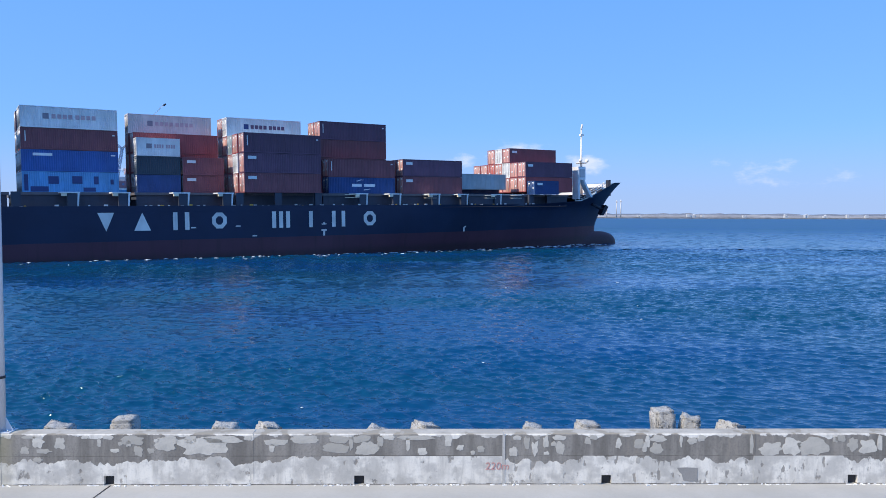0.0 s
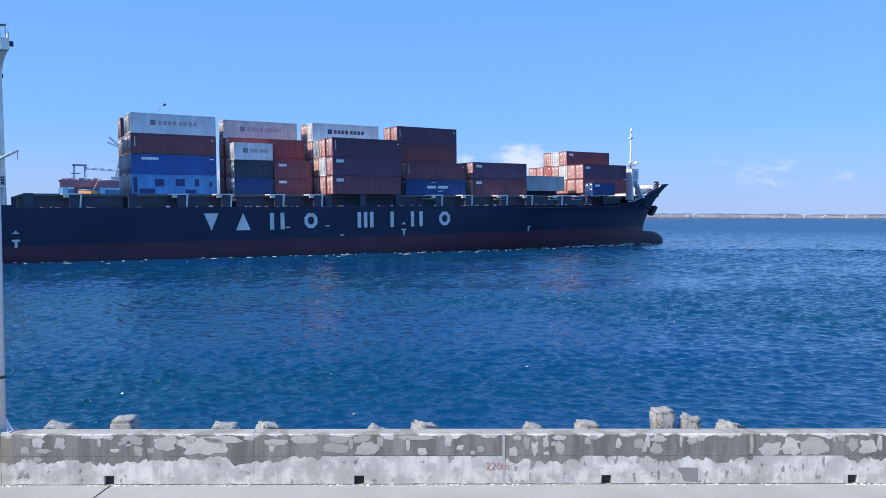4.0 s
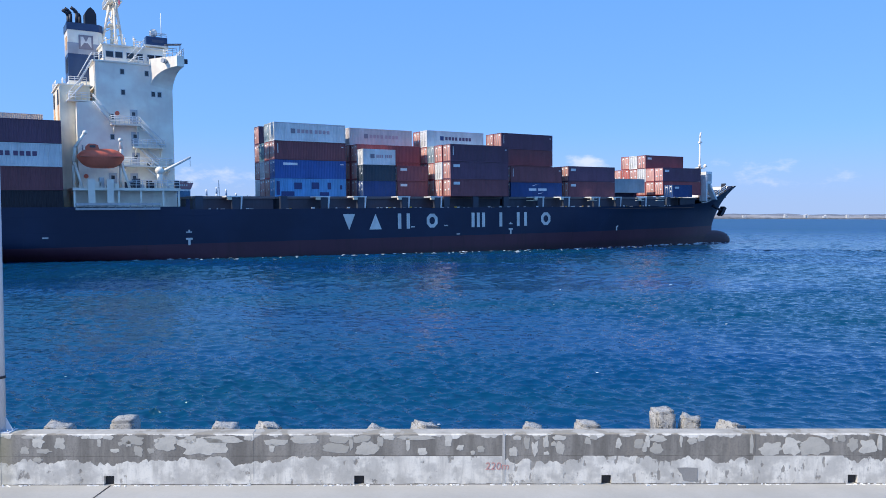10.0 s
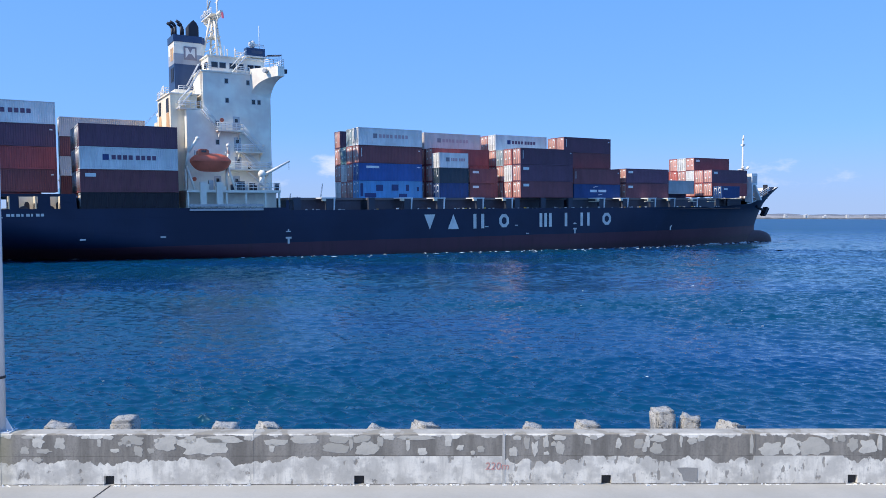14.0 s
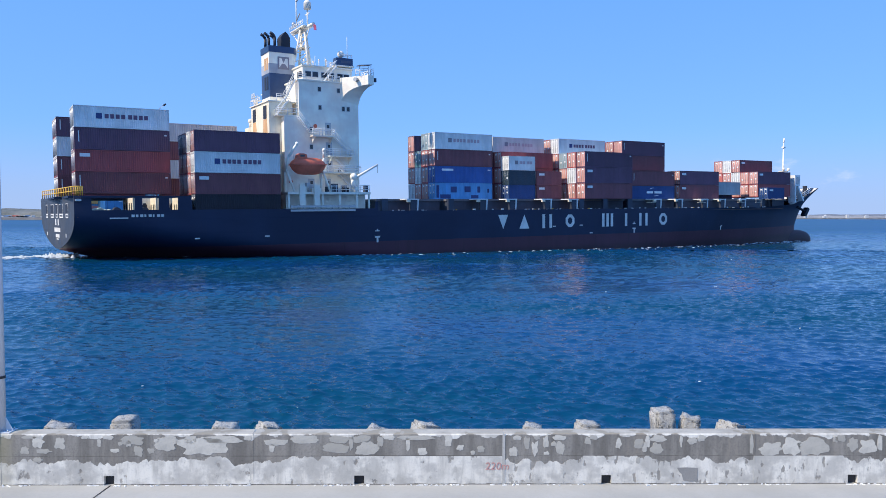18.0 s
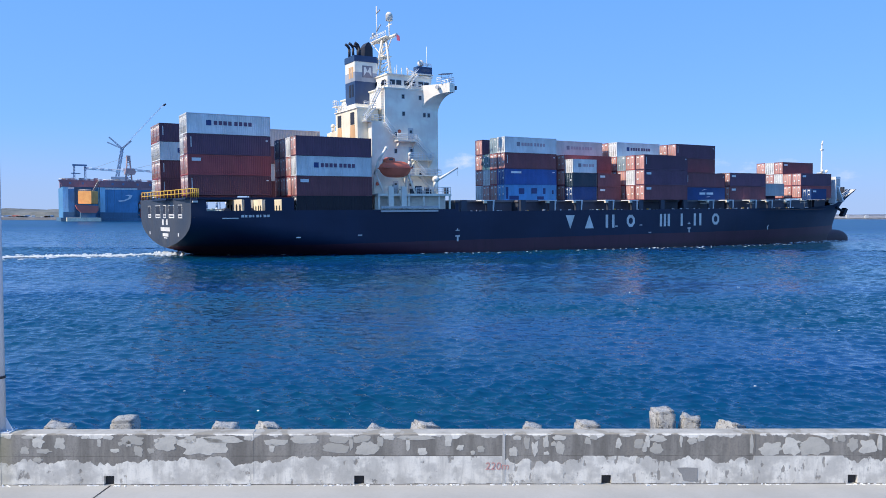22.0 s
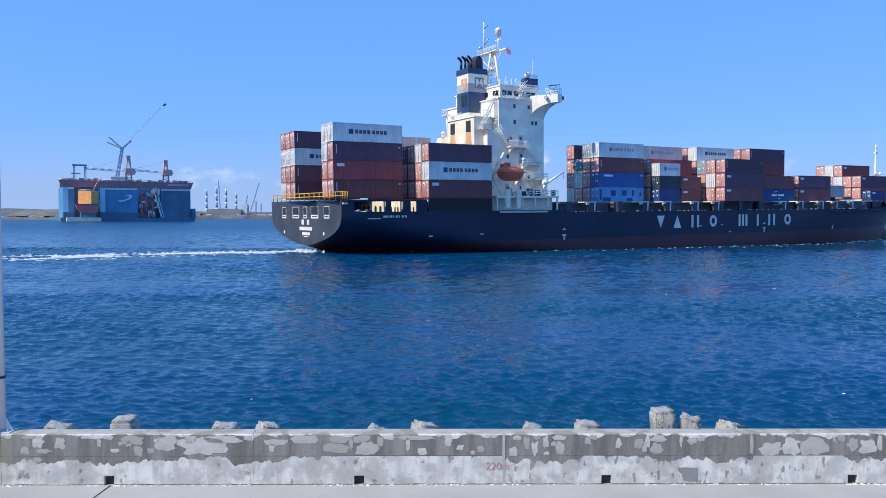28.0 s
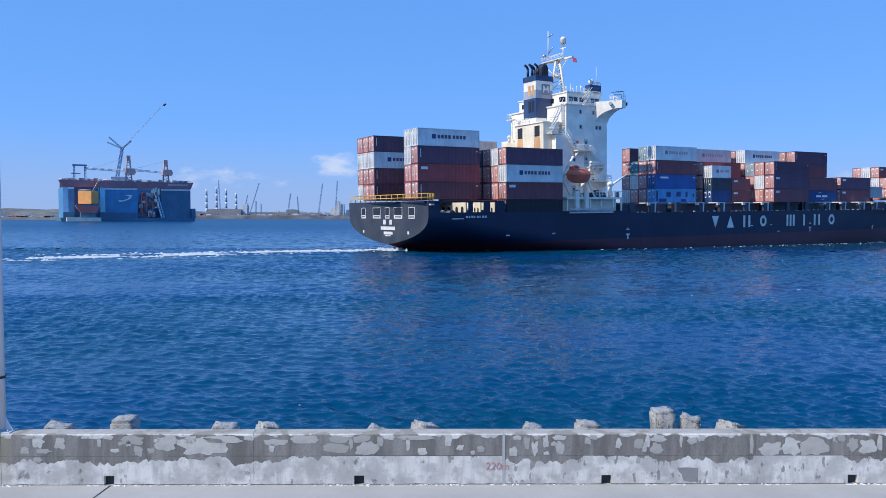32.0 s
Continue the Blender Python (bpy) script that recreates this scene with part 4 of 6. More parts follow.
def build_far():
    c = thing("crawler_crane", "blue-grey lattice boom crane with a long luffing jib", "crane", pose(-323, 760, 0))
    part("cab", Mesh().box(-10, 4, -4, 4, 0, 44), M_CRANEBLUE, c)
    a = Mesh()
    lattice(a, (-6, 0, 41), (0, 0, 72.5), 1.3, 9, 0.32)
    part("boom", a, M_CRANEBLUE, c)
    j = Mesh()
    lattice(j, (0, 0, 72.5), (42.5, 0, 117), 0.5, 30, 0.05)
    # pale steel colour stands for the haze over the thin jib
    part("jib", j, M_STEEL, c, "thin pale lattice jib")
    part("jib_head", Mesh().prism([(41.3, 115.5), (44.1, 117.7), (44.7, 116.9), (42.5, 114.9)], "y", -1, 1), M_BLACK, c)
    for x, z in ((-13, 83.8), (-15, 78.7), (9, 80)):
        s = Mesh()
        lattice(s, (0, 0, 72.5), (x, 0, z), 0.6, 7, 0.2)
        part("strut", s, M_CRANEBLUE, c)
    # striped chimneys of a power station
    for x, h in ((-471, 57), (-451, 62), (-432, 57.5), (-412, 50)):
        ch = thing("chimney", "white power station chimney with dark bands", "chimney", pose(x, 1500, 0), "power station chimneys")
        n = 9
        for k in range(n):
            part("band", Mesh().tube((0, 0, h * k / n), (0, 0, h * (k + 1) / n), 2.5 - 0.8 * k / n, 14, 2.5 - 0.8 * (k + 1) / n), (M_PLATE, M_CRANEBLUE)[k % 2], ch)
    for x, y, z, dx in ((-366, 1500, 70, 22), (-384, 1480, 45, 10), (-172, 1225, 62, 4), (-196, 1225, 58, 8), (-453, 1520, 76, -4),
                        (-250, 1235, 42, 6), (-240, 1240, 37, -3), (-319, 1230, 25, 0.5), (-306, 1232, 29, 0.5), (-298, 1234, 25, 0.5)):
        k = Mesh()
        lattice(k, (x - dx, y, 0), (x, y, z), 0.8, 10, 0.17)
        thing("harbour_crane", "distant slender lattice harbour crane", "crane", mesh=k, material=M_CRANEBLUE, group="distant cranes")
    rng = random.Random(12)
    # low shores: the breakwaters and the land behind them
    def strip(name, x0, x1, y, z, depth, material, label, bumps=0.0, step=9.0):
        rows = [[], [], [], []]
        n = max(4, int((x1 - x0) / step))
        for i in range(n + 1):
            x = x0 + (x1 - x0) * i / n
            h = z * (0.82 + bumps * (noise.noise((x * 0.05, y, 0)) + 0.6 * noise.noise((x * 0.31, y, 5))))
            rows[0].append((x, y - depth * 0.12 + rng.uniform(-1, 1), -1))
            rows[1].append((x, y + rng.uniform(-1, 1), h * 0.7))
            rows[2].append((x, y + depth * 0.3, h))
            rows[3].append((x, y + depth, h * 0.9))
        ob = tagged(new(name, Mesh().sheet(rows, False, True).data(name, material)), label, "shore", kind="structure")
        return ob
    strip("breakwater", -900, -345, 800, 3.6, 25, M_SHORE, "low grey rubble breakwater across the water", 0.25)
    strip("backdrop", -1100, -330, 900, 14.5, 140, M_SCRUB, "scrubby low land behind the breakwater", 0.35)
    strip("breakwater_2", -420, -60, 1210, 7.5, 30, M_SHORE, "grey jetty and rubble along the far basin", 0.2)
    strip("backdrop_2", -700, -20, 1500, 13, 200, M_SCRUB, "low green land in the distance", 0.35)
    strip("breakwater_3", 250, 2300, 2600, 5.2, 40, M_SHORE, "long grey rubble breakwater on the horizon", 0.5)
    strip("backdrop_3", 150, 3300, 2900, 15.5, 300, M_SAND, "low pale sandy shore on the horizon", 0.3, 20)
    strip("backdrop_4", -3300, 3800, 4700, 31, 200, M_HILL, "low hazy land on the horizon", 0.3, 40)
    places = (697, 705, 876, 884, 893, 901, 930, 1080, 1088, 1232, 1240, 1306, 1312, 1376, 1384, 1462, 1530, 1610)
    for i in range(38):
        x = places[i] if i < 18 else rng.uniform(-400, -120)
        y = 2700 if i < 18 else 1530
        w, h = rng.uniform(4, 13), rng.uniform(3, 9)
        base = 7 if i < 18 else 8
        thing("far_building", "small pale building on the distant shore", "building", pose(x, y + 1.7 * i, 0), "buildings on the far shore",
              Mesh().prism([(0, 0), (w, 0), (w, base + h), (w * 0.5, base + h * 1.15), (0, base + h)], "y", 0, 10), M_BUILD)
    for x, z in ((582, 33), (617, 64), (632, 66)):
        m = Mesh().tube((0, 0, 0), (0, 0, z), 2.2, 8, 1.6).box(-3, 3, -2, 2, z - 8, z - 4)
        thing("far_tower", "slender pale mast on the distant shore", "mast", pose(x, 2680, 0), "masts on the far shore", m, M_BUILD)
    for k, (x, w, z) in enumerate(((-176, 6, 28), (-168, 5, 24), (-185, 9, 17), (-160, 14, 15), (-391, 56, 15.5), (-300, 40, 10), (-334, 8, 22), (-262, 20, 15))):
        thing("shed", "long grey harbour shed behind the jetty" if w > 15 else "pale narrow harbour building behind the jetty", "building", pose(x, 1235 + 3 * k, 0), "harbour sheds",
              Mesh().prism([(0, 0), (w, 0), (w, z), (w / 2, z * 1.08), (0, z)], "y", 0, 12), M_SHED if w > 15 else M_BUILD)


def build_clutter():
    """Huts, stacks and plant along the far jetties, too small to tell apart."""
    rng = random.Random(61)
    for material, label, count in ((M_BUILD, "pale huts and stores along the far jetties", 70), (M_CRANERED, "small red plant along the far jetties", 22), (M_CRANEBLUE, "dark stacks and moored craft along the far jetties", 36)):
        m = Mesh()
        for i in range(count):
            x, y, z = (rng.uniform(-400, -75), 1224, 5.0) if i % 2 else (rng.uniform(-560, -350), 812, 2.6)
            s = 1.0 if i % 2 else 0.6
            w, h = rng.uniform(2, 9) * s, rng.uniform(0.8, 3.6) * s
            m.prism([(x, -0.5), (x + w, -0.5), (x + w, z + h), (x + w * 0.5, z + h * rng.uniform(1.0, 1.2)), (x, z + h)], "y", y, y + 6)
        thing("jetty_clutter", label, "clutter", mesh=m, material=material, kind="stuff")


WATER = build_water()
FLECKS = build_flecks()
build_quay()
build_wall()
build_blocks()
build_pole()
build_dock()
build_far()
build_clutter()


# ---- the ship: x forward, y to port, z up from the water, origin on the centreline ----
ABOARD = []      # (thing, pose on the ship)


def ship_pose(t):
    s = t / 16.0 - 1.0
    x = -7.9077 + 51.0873 * s + 1.3524 * s * s - 0.1566 * s ** 3
    y = 130.3879 + 27.5474 * s - 0.1479 * s * s + 0.0363 * s ** 3
    turn = 0.549387 - 0.025594 * s + 0.006422 * s * s
    return pose(x - 6.25 * math.sin(turn), y + 6.25 * math.cos(turn), 0, 0, -0.87, math.degrees(turn))


def clip(v, a=0.0, b=1.0):
    return max(a, min(b, v))


def stem(z):
    return 113.9 + (7.7 * clip((z - 2.0) / 10.2) ** 1.4 if z > 2 else 0.0)


def stern(z):
    if z >= 2.05:
        return -59.4
    return -59.4 + 3.4 * (2.05 - z) ** 1.15


def skew(x, y):
    """The transom stands a little askew to the keel."""
    return x - y / 14.0 * 1.15 * clip((-50 - x) / 9.0)


def breadth(x, z):
    g = clip((z + 1.8) / 14.0)
    a = 38 + 30 * g
    b = stem(z)
    half = 14.0
    if x > a:
        q = clip((z - 6.5) / 5.5)      # the flare of the bow
        half = 14.0 * max(0.0, 1 - clip((x - a) / (b - a)) ** (1.55 + 0.2 * g + 1.2 * q)) ** (0.92 - 0.2 * q)
    s = stern(z)
    u = clip((z - 2.05) / 4.95)
    edge = 13.5 * (1 - (1 - u) ** 2.4) ** 0.75 if z > 2.05 else 0.0
    run = 7.0 + 34.0 * clip((6.0 - z) / 6.0)
    k = 1 - (1 - clip((x - s) / run)) ** 2.2
    return min(half, edge + (14.0 - edge) * k)


def sheer(x):
    if x < -57.2 or -51.2 <= x < -50.1 or -48.0 <= x < -46.6 or -45.5 <= x < -43.6:
        return 9.45
    if x < -43.6:
        return 7.55
    if x < -15.4:
        return 7.55
    if x < 87:
        return 7.15 if x > -14.9 else 8.6
    return 7.15 + 0.7 * clip((x - 87) / 16.0) + 3.95 * clip((x - 104) / 9.3) ** 1.15 + 0.35 * clip((x - 113.3) / 9.0)


STEPS = (-57.2, -51.2, -50.1, -48.0, -46.6, -45.5, -43.6, -15.4, -14.9)


def stations():
    xs = {-59.4 + 0.6 * i for i in range(6)} | {-56 + 3.0 * i for i in range(40)} | {64 + 1.6 * i for i in range(31)} | {112 + 0.76 * i for i in range(16)}
    for s in STEPS:
        xs |= {s - 0.02, s + 0.02}
    return sorted(x for x in xs if x <= 123.4)


def hull_rows(side):
    levels = [-5.0, -3.0, -1.8, -0.6, 0.4, 1.2, 2.04, 2.35, 2.7, 3.1, 3.8, 4.6, 5.4, 6.2, 6.9]
    rows = []
    xs = stations()
    for z in levels + [1, 2, 3, 4]:
        row = []
        for x in xs:
            if z in (1, 2, 3, 4) and len(rows) >= len(levels):
                top = 7.55 if side > 0 and -57.2 < x < -45.5 else sheer(x)
                zz = 6.9 + (max(top, 6.95) - 6.9) * z / 4
            else:
                zz = z
            xx = min(max(x, stern(zz)), stem(zz))
            y = side * breadth(xx, zz)
            row.append((skew(xx, y), y, zz))
        rows.append(row)
    return rows


def build_hull(ship):
    hull = Mesh()
    for side in (-1, 1):
        hull.sheet(hull_rows(side), True, side > 0)
    h = part("hull", hull, M_HULL, ship, "dark navy hull with a dull red band above the waterline")
    # bulbous bow
    bulb = Mesh()
    rings = []
    for i in range(15):
        f = i / 14
        x = 108.0 + 12.3 * f
        r = math.sqrt(max(0.0, 1 - f ** 5))
        zc, rz, ry = -1.9 + 0.35 * f, 2.95 * (0.86 + 0.14 * r) * (r if f > 0.4 else 1), 2.1 * r * (0.9 + 0.1 * f)
        rings.append([(x, ry * math.cos(2 * math.pi * k / 16), zc + rz * math.sin(2 * math.pi * k / 16)) for k in range(17)])
    bulb.sheet(rings, True)
    part("bulbous_bow", bulb, M_HULL, h)
    # flat transom
    zs = [2.06, 2.2, 2.5, 2.9, 3.5, 4.2, 5.0, 5.8, 6.9, 8.2, 9.45]
    out = [(-breadth(-59.4, z), z) for z in zs] + [(breadth(-59.4, z), z) for z in reversed(zs[1:])]
    k = len(out)
    plate = Mesh().add([(skew(-59.4, y) - d, y, z) for d in (0.06, 0.0) for y, z in out],
                       [tuple(range(k)), tuple(reversed(range(k, 2 * k)))] + [(i, k + i, k + (i + 1) % k, (i + 1) % k) for i in range(k)])
    tr = part("transom", plate, M_TRANSOM, ship, "flat grey-blue transom with pale fairleads")

    def on_transom(y, w, z0, z1, proud=0.03):
        a, b = skew(-59.4, y + w) - 0.06, skew(-59.4, y - w) - 0.06
        v = [(p - d, q, z) for d in (proud, 0.0) for p, q, z in ((a, y + w, z0), (b, y - w, z0), (b, y - w, z1), (a, y + w, z1))]
        return Mesh().add(v, ((3, 2, 1, 0), (4, 5, 6, 7), (0, 1, 5, 4), (1, 2, 6, 5), (2, 3, 7, 6), (3, 0, 4, 7)))
    for c, w in ((-7.9, 0.7), (-3.1, 1.25), (0.6, 0.65), (4.2, 1.25), (8.5, 0.85)):
        f = part("fairlead", on_transom(-c, w + 0.1, 6.55, 8.5), M_LETTER, tr, "pale rim of a mooring opening")
        part("fairlead_hole", on_transom(-c, w, 7.15, 8.42, 0.05), M_BLACK, f)
        part("fairlead_roller", on_transom(-c, w * 0.8, 6.75, 6.95, 0.05), M_COAMING, f)
    for c, w, z0, z1 in ((-0.4, 0.45, 5.5, 6.35), (1.7, 0.45, 5.5, 6.35), (0.7, 2.4, 4.55, 5.15), (0.8, 1.5, 3.75, 4.25), (0.8, 0.9, 3.45, 3.6), (-8.0, 0.25, 3.9, 4.4), (7.4, 0.25, 3.9, 4.4)):
        part("name_bar", on_transom(-c, w, z0, z1), M_LETTER, tr, "white painted bar")
    # painted marks on the starboard side
    marks = (("down", 8.4, 10.5), ("up", 12.8, 15.4), ("two", 18.2, 20.45), ("ring", 23.6, 25.9),
             ("three", 32.75, 35.6), ("one", 38.75, 39.45), ("two", 42.65, 44.95), ("ring", 48.2, 50.6))
    for kind, x0, x1 in marks:
        z0, z1, y = 3.72, 6.24, -14.015
        xm, m = (x0 + x1) / 2, Mesh()
        if kind == "down":
            m.prism([(x0, z1), (x1, z1), (xm, z0)], "y", y - 0.02, y)
        elif kind == "up":
            m.prism([(x0 + 0.2, z0), (xm, z1), (x1 - 0.2, z0)], "y", y - 0.02, y)
        elif kind == "ring":
            o = [(xm + (x1 - xm) * math.cos(a), 4.98 + 1.26 * math.sin(a)) for a in [math.pi * (k + 0.5) / 4 for k in range(8)]]
            p = [(xm + (q - xm) * 0.5, 4.98 + (r - 4.98) * 0.52) for q, r in o]
            for k in range(8):
                m.prism([o[k], o[(k + 1) % 8], p[(k + 1) % 8], p[k]], "y", y - 0.02, y)
        else:
            n = {"one": 1, "two": 2, "three": 3}[kind]
            for k in range(n):
                a = x0 if n == 1 else x0 + (x1 - x0 - 0.62) * k / (n - 1)
                m.box(a, a + 0.62, y - 0.02, y, z0, z1)
        part("hull_mark", m, M_LETTER, h, "large white painted shape")
    for x, z in ((-15.1, 2.75), (41.25, 2.95), (69.6, 2.9)):
        y = -breadth(x, 3.0) - 0.02
        part("tug_mark", Mesh().box(x - 0.45, x + 0.45, y - 0.02, y, z + 0.15, z + 0.42).box(x - 0.16, x + 0.16, y - 0.021, y, z - 0.6, z + 0.2), M_LETTER, h, "small white tug push mark")
        part("tug_mark", Mesh().box(x - 0.4, x + 0.4, y - 0.02, y, z + 1.15, z + 1.3).box(x - 0.1, x + 0.1, y - 0.021, y, z + 1.3, z + 1.55), M_LETTER, h)
    for x, z in ((21.0, 4.0), (27.5, 4.1), (30.0, 2.6), (-43.0, 3.5), (-33.0, 3.6)):
        part("scupper", Mesh().box(x - 0.35, x + 0.35, -14.03, -14.0, z - 0.08, z + 0.1), M_LETTER, h)
    # anchors in their pockets
    for side in (-1, 1):
        y = side * max(3.6, breadth(111.0, 7.0) + 0.3)
        an = part("anchor", Mesh().tube((109.6, y, 7.2), (112.8, y, 6.0), 0.34, 8), M_BLACK, ship, "black stockless anchor at the bow")
        part("flukes", Mesh().prism([(111.9, 5.0), (113.3, 7.0), (114.1, 6.6), (113.7, 6.0), (113.2, 5.3), (112.6, 4.7)], "y", y - 0.6, y + 0.6), M_BLACK, an)
    # decks
    xs = [x for x in stations() if -43.6 < x < 100]
    dk = [(x, -breadth(x, 6.9) + 0.05) for x in xs]
    out = dk + [(x, -y) for x, y in reversed(dk)]
    part("main_deck", Mesh().prism(out, "z", 6.7, 6.9), M_DECK, ship, "rusty brown weather deck")
    xs = [x for x in stations() if 100 <= x <= stem(8.9)]
    fd = [(q, -max(0.02, breadth(q, 8.9) - 0.2)) for q in [min(x, stem(8.9) - 0.5) for x in xs]]
    part("forecastle_deck", Mesh().prism(fd + [(x, -y) for x, y in reversed(fd)], "z", 8.9, 9.1), M_DECK, ship)
    po = [(x, -breadth(x, 9.4) - 0.02) for x in (-58.0, -56, -52, -47, -43.6)]
    part("poop_deck", Mesh().box(-58.8, -43.6, -9.2, 9.2, 9.2, 9.47).box(-59.0, -57.4, -13.2, -5.0, 9.2, 9.47).box(-60.0, -58.4, -5.0, 13.0, 9.2, 9.47).box(-43.75, -43.6, -13.9, 13.9, 6.8, 9.47), M_HULL, ship)
    part("edge_beam", Mesh().box(-57.6, -43.6, -13.95, -13.6, 9.2, 9.45), M_HULL, ship)
    part("edge_beam", Mesh().box(-58.0, -43.6, 13.6, 13.95, 9.2, 9.45), M_HULL, ship)
    part("mooring_deck", Mesh().prism([(x, y * 0.985) for x, y in po] + [(x, -y * 0.985) for x, y in reversed(po)], "z", 6.6, 6.8), M_DECK, ship)
    cross = part("bulkhead", Mesh().box(-51.2, -51.0, -13.5, -5.0, 6.8, 9.2), M_CREAMWALL, ship, "cream bulkhead across the mooring deck")
    for y in (-12.4, -10.6, -8.0, -6.2):
        part("arch", Mesh().prism([(y - 0.4, 6.85), (y + 0.4, 6.85), (y + 0.4, 8.2), (y + 0.2, 8.5), (y - 0.2, 8.5), (y - 0.4, 8.2)], "x", -51.23, -51.2), M_BLACK, cross, "dark arched opening")
    inner = part("bulkhead", Mesh().box(-51.0, -45.0, -9.3, -9.2, 6.8, 9.2), M_CREAMWALL, ship, "cream inner wall of the mooring deck")
    for x in (-49.0, -48.0, -45.3):
        part("arch", Mesh().prism([(x - 0.3, 6.85), (x + 0.3, 6.85), (x + 0.3, 8.2), (x + 0.15, 8.5), (x - 0.15, 8.5), (x - 0.3, 8.2)], "y", -9.33, -9.3), M_BLACK, inner, "dark arched opening")
    for xb, ys in ((-48.25, (-12.7, -11.7, -10.4)), (-45.35, (-12.6, -11.2))):
        cross = part("bulkhead", Mesh().box(xb, xb + 0.15, -13.45, -9.3, 6.8, 9.2), M_CREAMWALL, ship, "cream web frame on the mooring deck")
        for y in ys:
            part("arch", Mesh().prism([(y - 0.22, 6.85), (y + 0.22, 6.85), (y + 0.22, 8.1), (y + 0.1, 8.3), (y - 0.1, 8.3), (y - 0.22, 8.1)], "x", xb - 0.03, xb), M_BLACK, cross, "dark arched opening")
    heap = Mesh()
    coil = random.Random(8)
    for i in range(26):
        x, r = coil.uniform(-56.7, -53.9), coil.uniform(0.2, 0.5)
        heap.ball((x, -12.4 + coil.uniform(-0.5, 0.5), 7.35 + 0.35 * (1 - abs(x + 55.2) / 1.6) + coil.uniform(-0.1, 0.1)), (r, r * 0.8, r * 0.45), 8, 5)
    part("rope_heap", heap, M_ROPE, ship, "pale heap of mooring rope")
    part("rope_bin", Mesh().box(-56.8, -53.8, -13.0, -11.8, 6.8, 7.3), M_COAMING, ship)
    part("name_bar", Mesh().box(-54.2, -51.9, -14.03, -14.0, 6.42, 6.56), M_LETTER, h)
    part("name_bar", Mesh().box(-58.2, -57.5, -13.98, -13.5, 8.75, 9.0), M_LETTER, h)
    for i, w in enumerate((0.5, 0.4, 0.5, 0.3, 0.5, 0.25, 0.5, 0.45)):
        part("name_bar", Mesh().box(-51.5 + 0.54 * i, -51.5 + 0.54 * i + w * 0.8, -14.03, -14.0, 6.6, 6.95), M_LETTER, h, "white painted bar")
    for x in (-56.5, -53.0, -49.5, -46.5):
        w = part("winch", Mesh().tube((x, -12.2, 7.4), (x, -10.8, 7.4), 0.55, 12).box(x - 0.7, x + 0.7, -12.0, -11.0, 6.8, 7.3), M_COAMING, ship)
    # hatch coamings, covers and container posts along the deck edge
    for x0, x1 in ((-14.0, -1.6), (-0.6, 12.9), (13.7, 27.4), (27.6, 41.2), (42.2, 55.9), (56.8, 70.2), (71.0, 84.6), (86.4, 99.2), (-42.8, -31.4)):
        w = 11.2 if x0 < 80 else 7.2
        part("hatch_coaming", Mesh().box(x0 + 0.25, x1 - 0.25, -w, w, 6.9, 8.7), M_COAMING, ship, "dark steel hatch coaming")
        part("hatch_cover", Mesh().box(x0, x1, -w - 0.2, w + 0.2, 8.7, 9.06), M_COVER, ship, "worn grey hatch cover")
    for x in (-13.5, -1.0, 28.0, 34.0, 40.6, 87.2, 93.0, 98.6):
        yb = -min(13.6, breadth(x, 7.0) - 0.3)
        for y in (yb, -yb - 0.5):
            part("container_post", Mesh().box(x - 0.55, x + 0.55, y, y + 0.5, 6.9, 9.06), M_COAMING, ship, "dark post carrying the outer containers")
    for x in (-7.5, 6.2, 12.5, 20.5, 26.8, 49.1, 55.4, 63.3, 69.7, 78.2, 84.6):
        yb = -min(13.6, breadth(x, 7.0) - 0.3)
        for y in (yb, -yb - 0.5):
            p = part("container_post", Mesh().box(x - 1.3, x - 0.15, y, y + 0.5, 6.9, 8.88), M_COAMING, ship, "dark post carrying the outer containers")
        part("post_leg", Mesh().prism([(x - 0.16, 6.95), (x + 0.03, 6.95), (x + 0.18, 8.88), (x - 0.04, 8.88)], "y", yb - 0.14, yb + 0.1), M_RAIL, ship, "white slanted leg beside the post")
        beam = part("post_beam", Mesh().box(x - 2.1, x + 0.26, yb - 0.14, yb + 2.4, 8.88, 9.06), M_RAIL, ship, "white beam end under the containers")
        part("beam_bracket", Mesh().box(x - 2.0, x - 1.35, yb - 0.1, yb + 0.3, 8.5, 8.88), M_CREAMWALL, beam)
    rng = random.Random(3)
    for i in range(130):
        x = -12 + 110 * i / 130 + rng.uniform(-0.4, 0.4)
        y = -min(13.7, breadth(x, 7.0) - 0.2)
        if rng.random() < 0.62:
            part("deck_fitting", Mesh().box(x, x + rng.uniform(0.12, 0.55), y, y + 0.15, 6.9, 7.05 + rng.uniform(0.05, 0.32)), (M_RAIL, M_RAIL, M_STEEL, M_RAIL, M_YELLOW)[i % 5], ship)
    for x, z in ((46.5, 8.85), (61.5, 8.8), (80.5, 8.8), (74.5, 8.8)):
        part("lashing_rail", Mesh().tube((x - 1.3, -13.5, z), (x + 1.3, -13.5, z), 0.06, 6).tube((x - 1.3, -13.5, z - 0.5), (x + 1.3, -13.5, z - 0.5), 0.05, 6), M_CREAMWALL, ship, "cream lashing rail")
    # bow fittings
    fm = part("foremast", Mesh().tube((111.8, 2.0, 9.1), (111.8, 2.0, 24.6), 0.34, 12, 0.13), M_HOUSE, ship, "white tapered foremast")
    part("mast_platform", Mesh().tube((111.8, 2.0, 16.4), (111.8, 2.0, 16.6), 1.2, 12), M_HOUSE, fm)
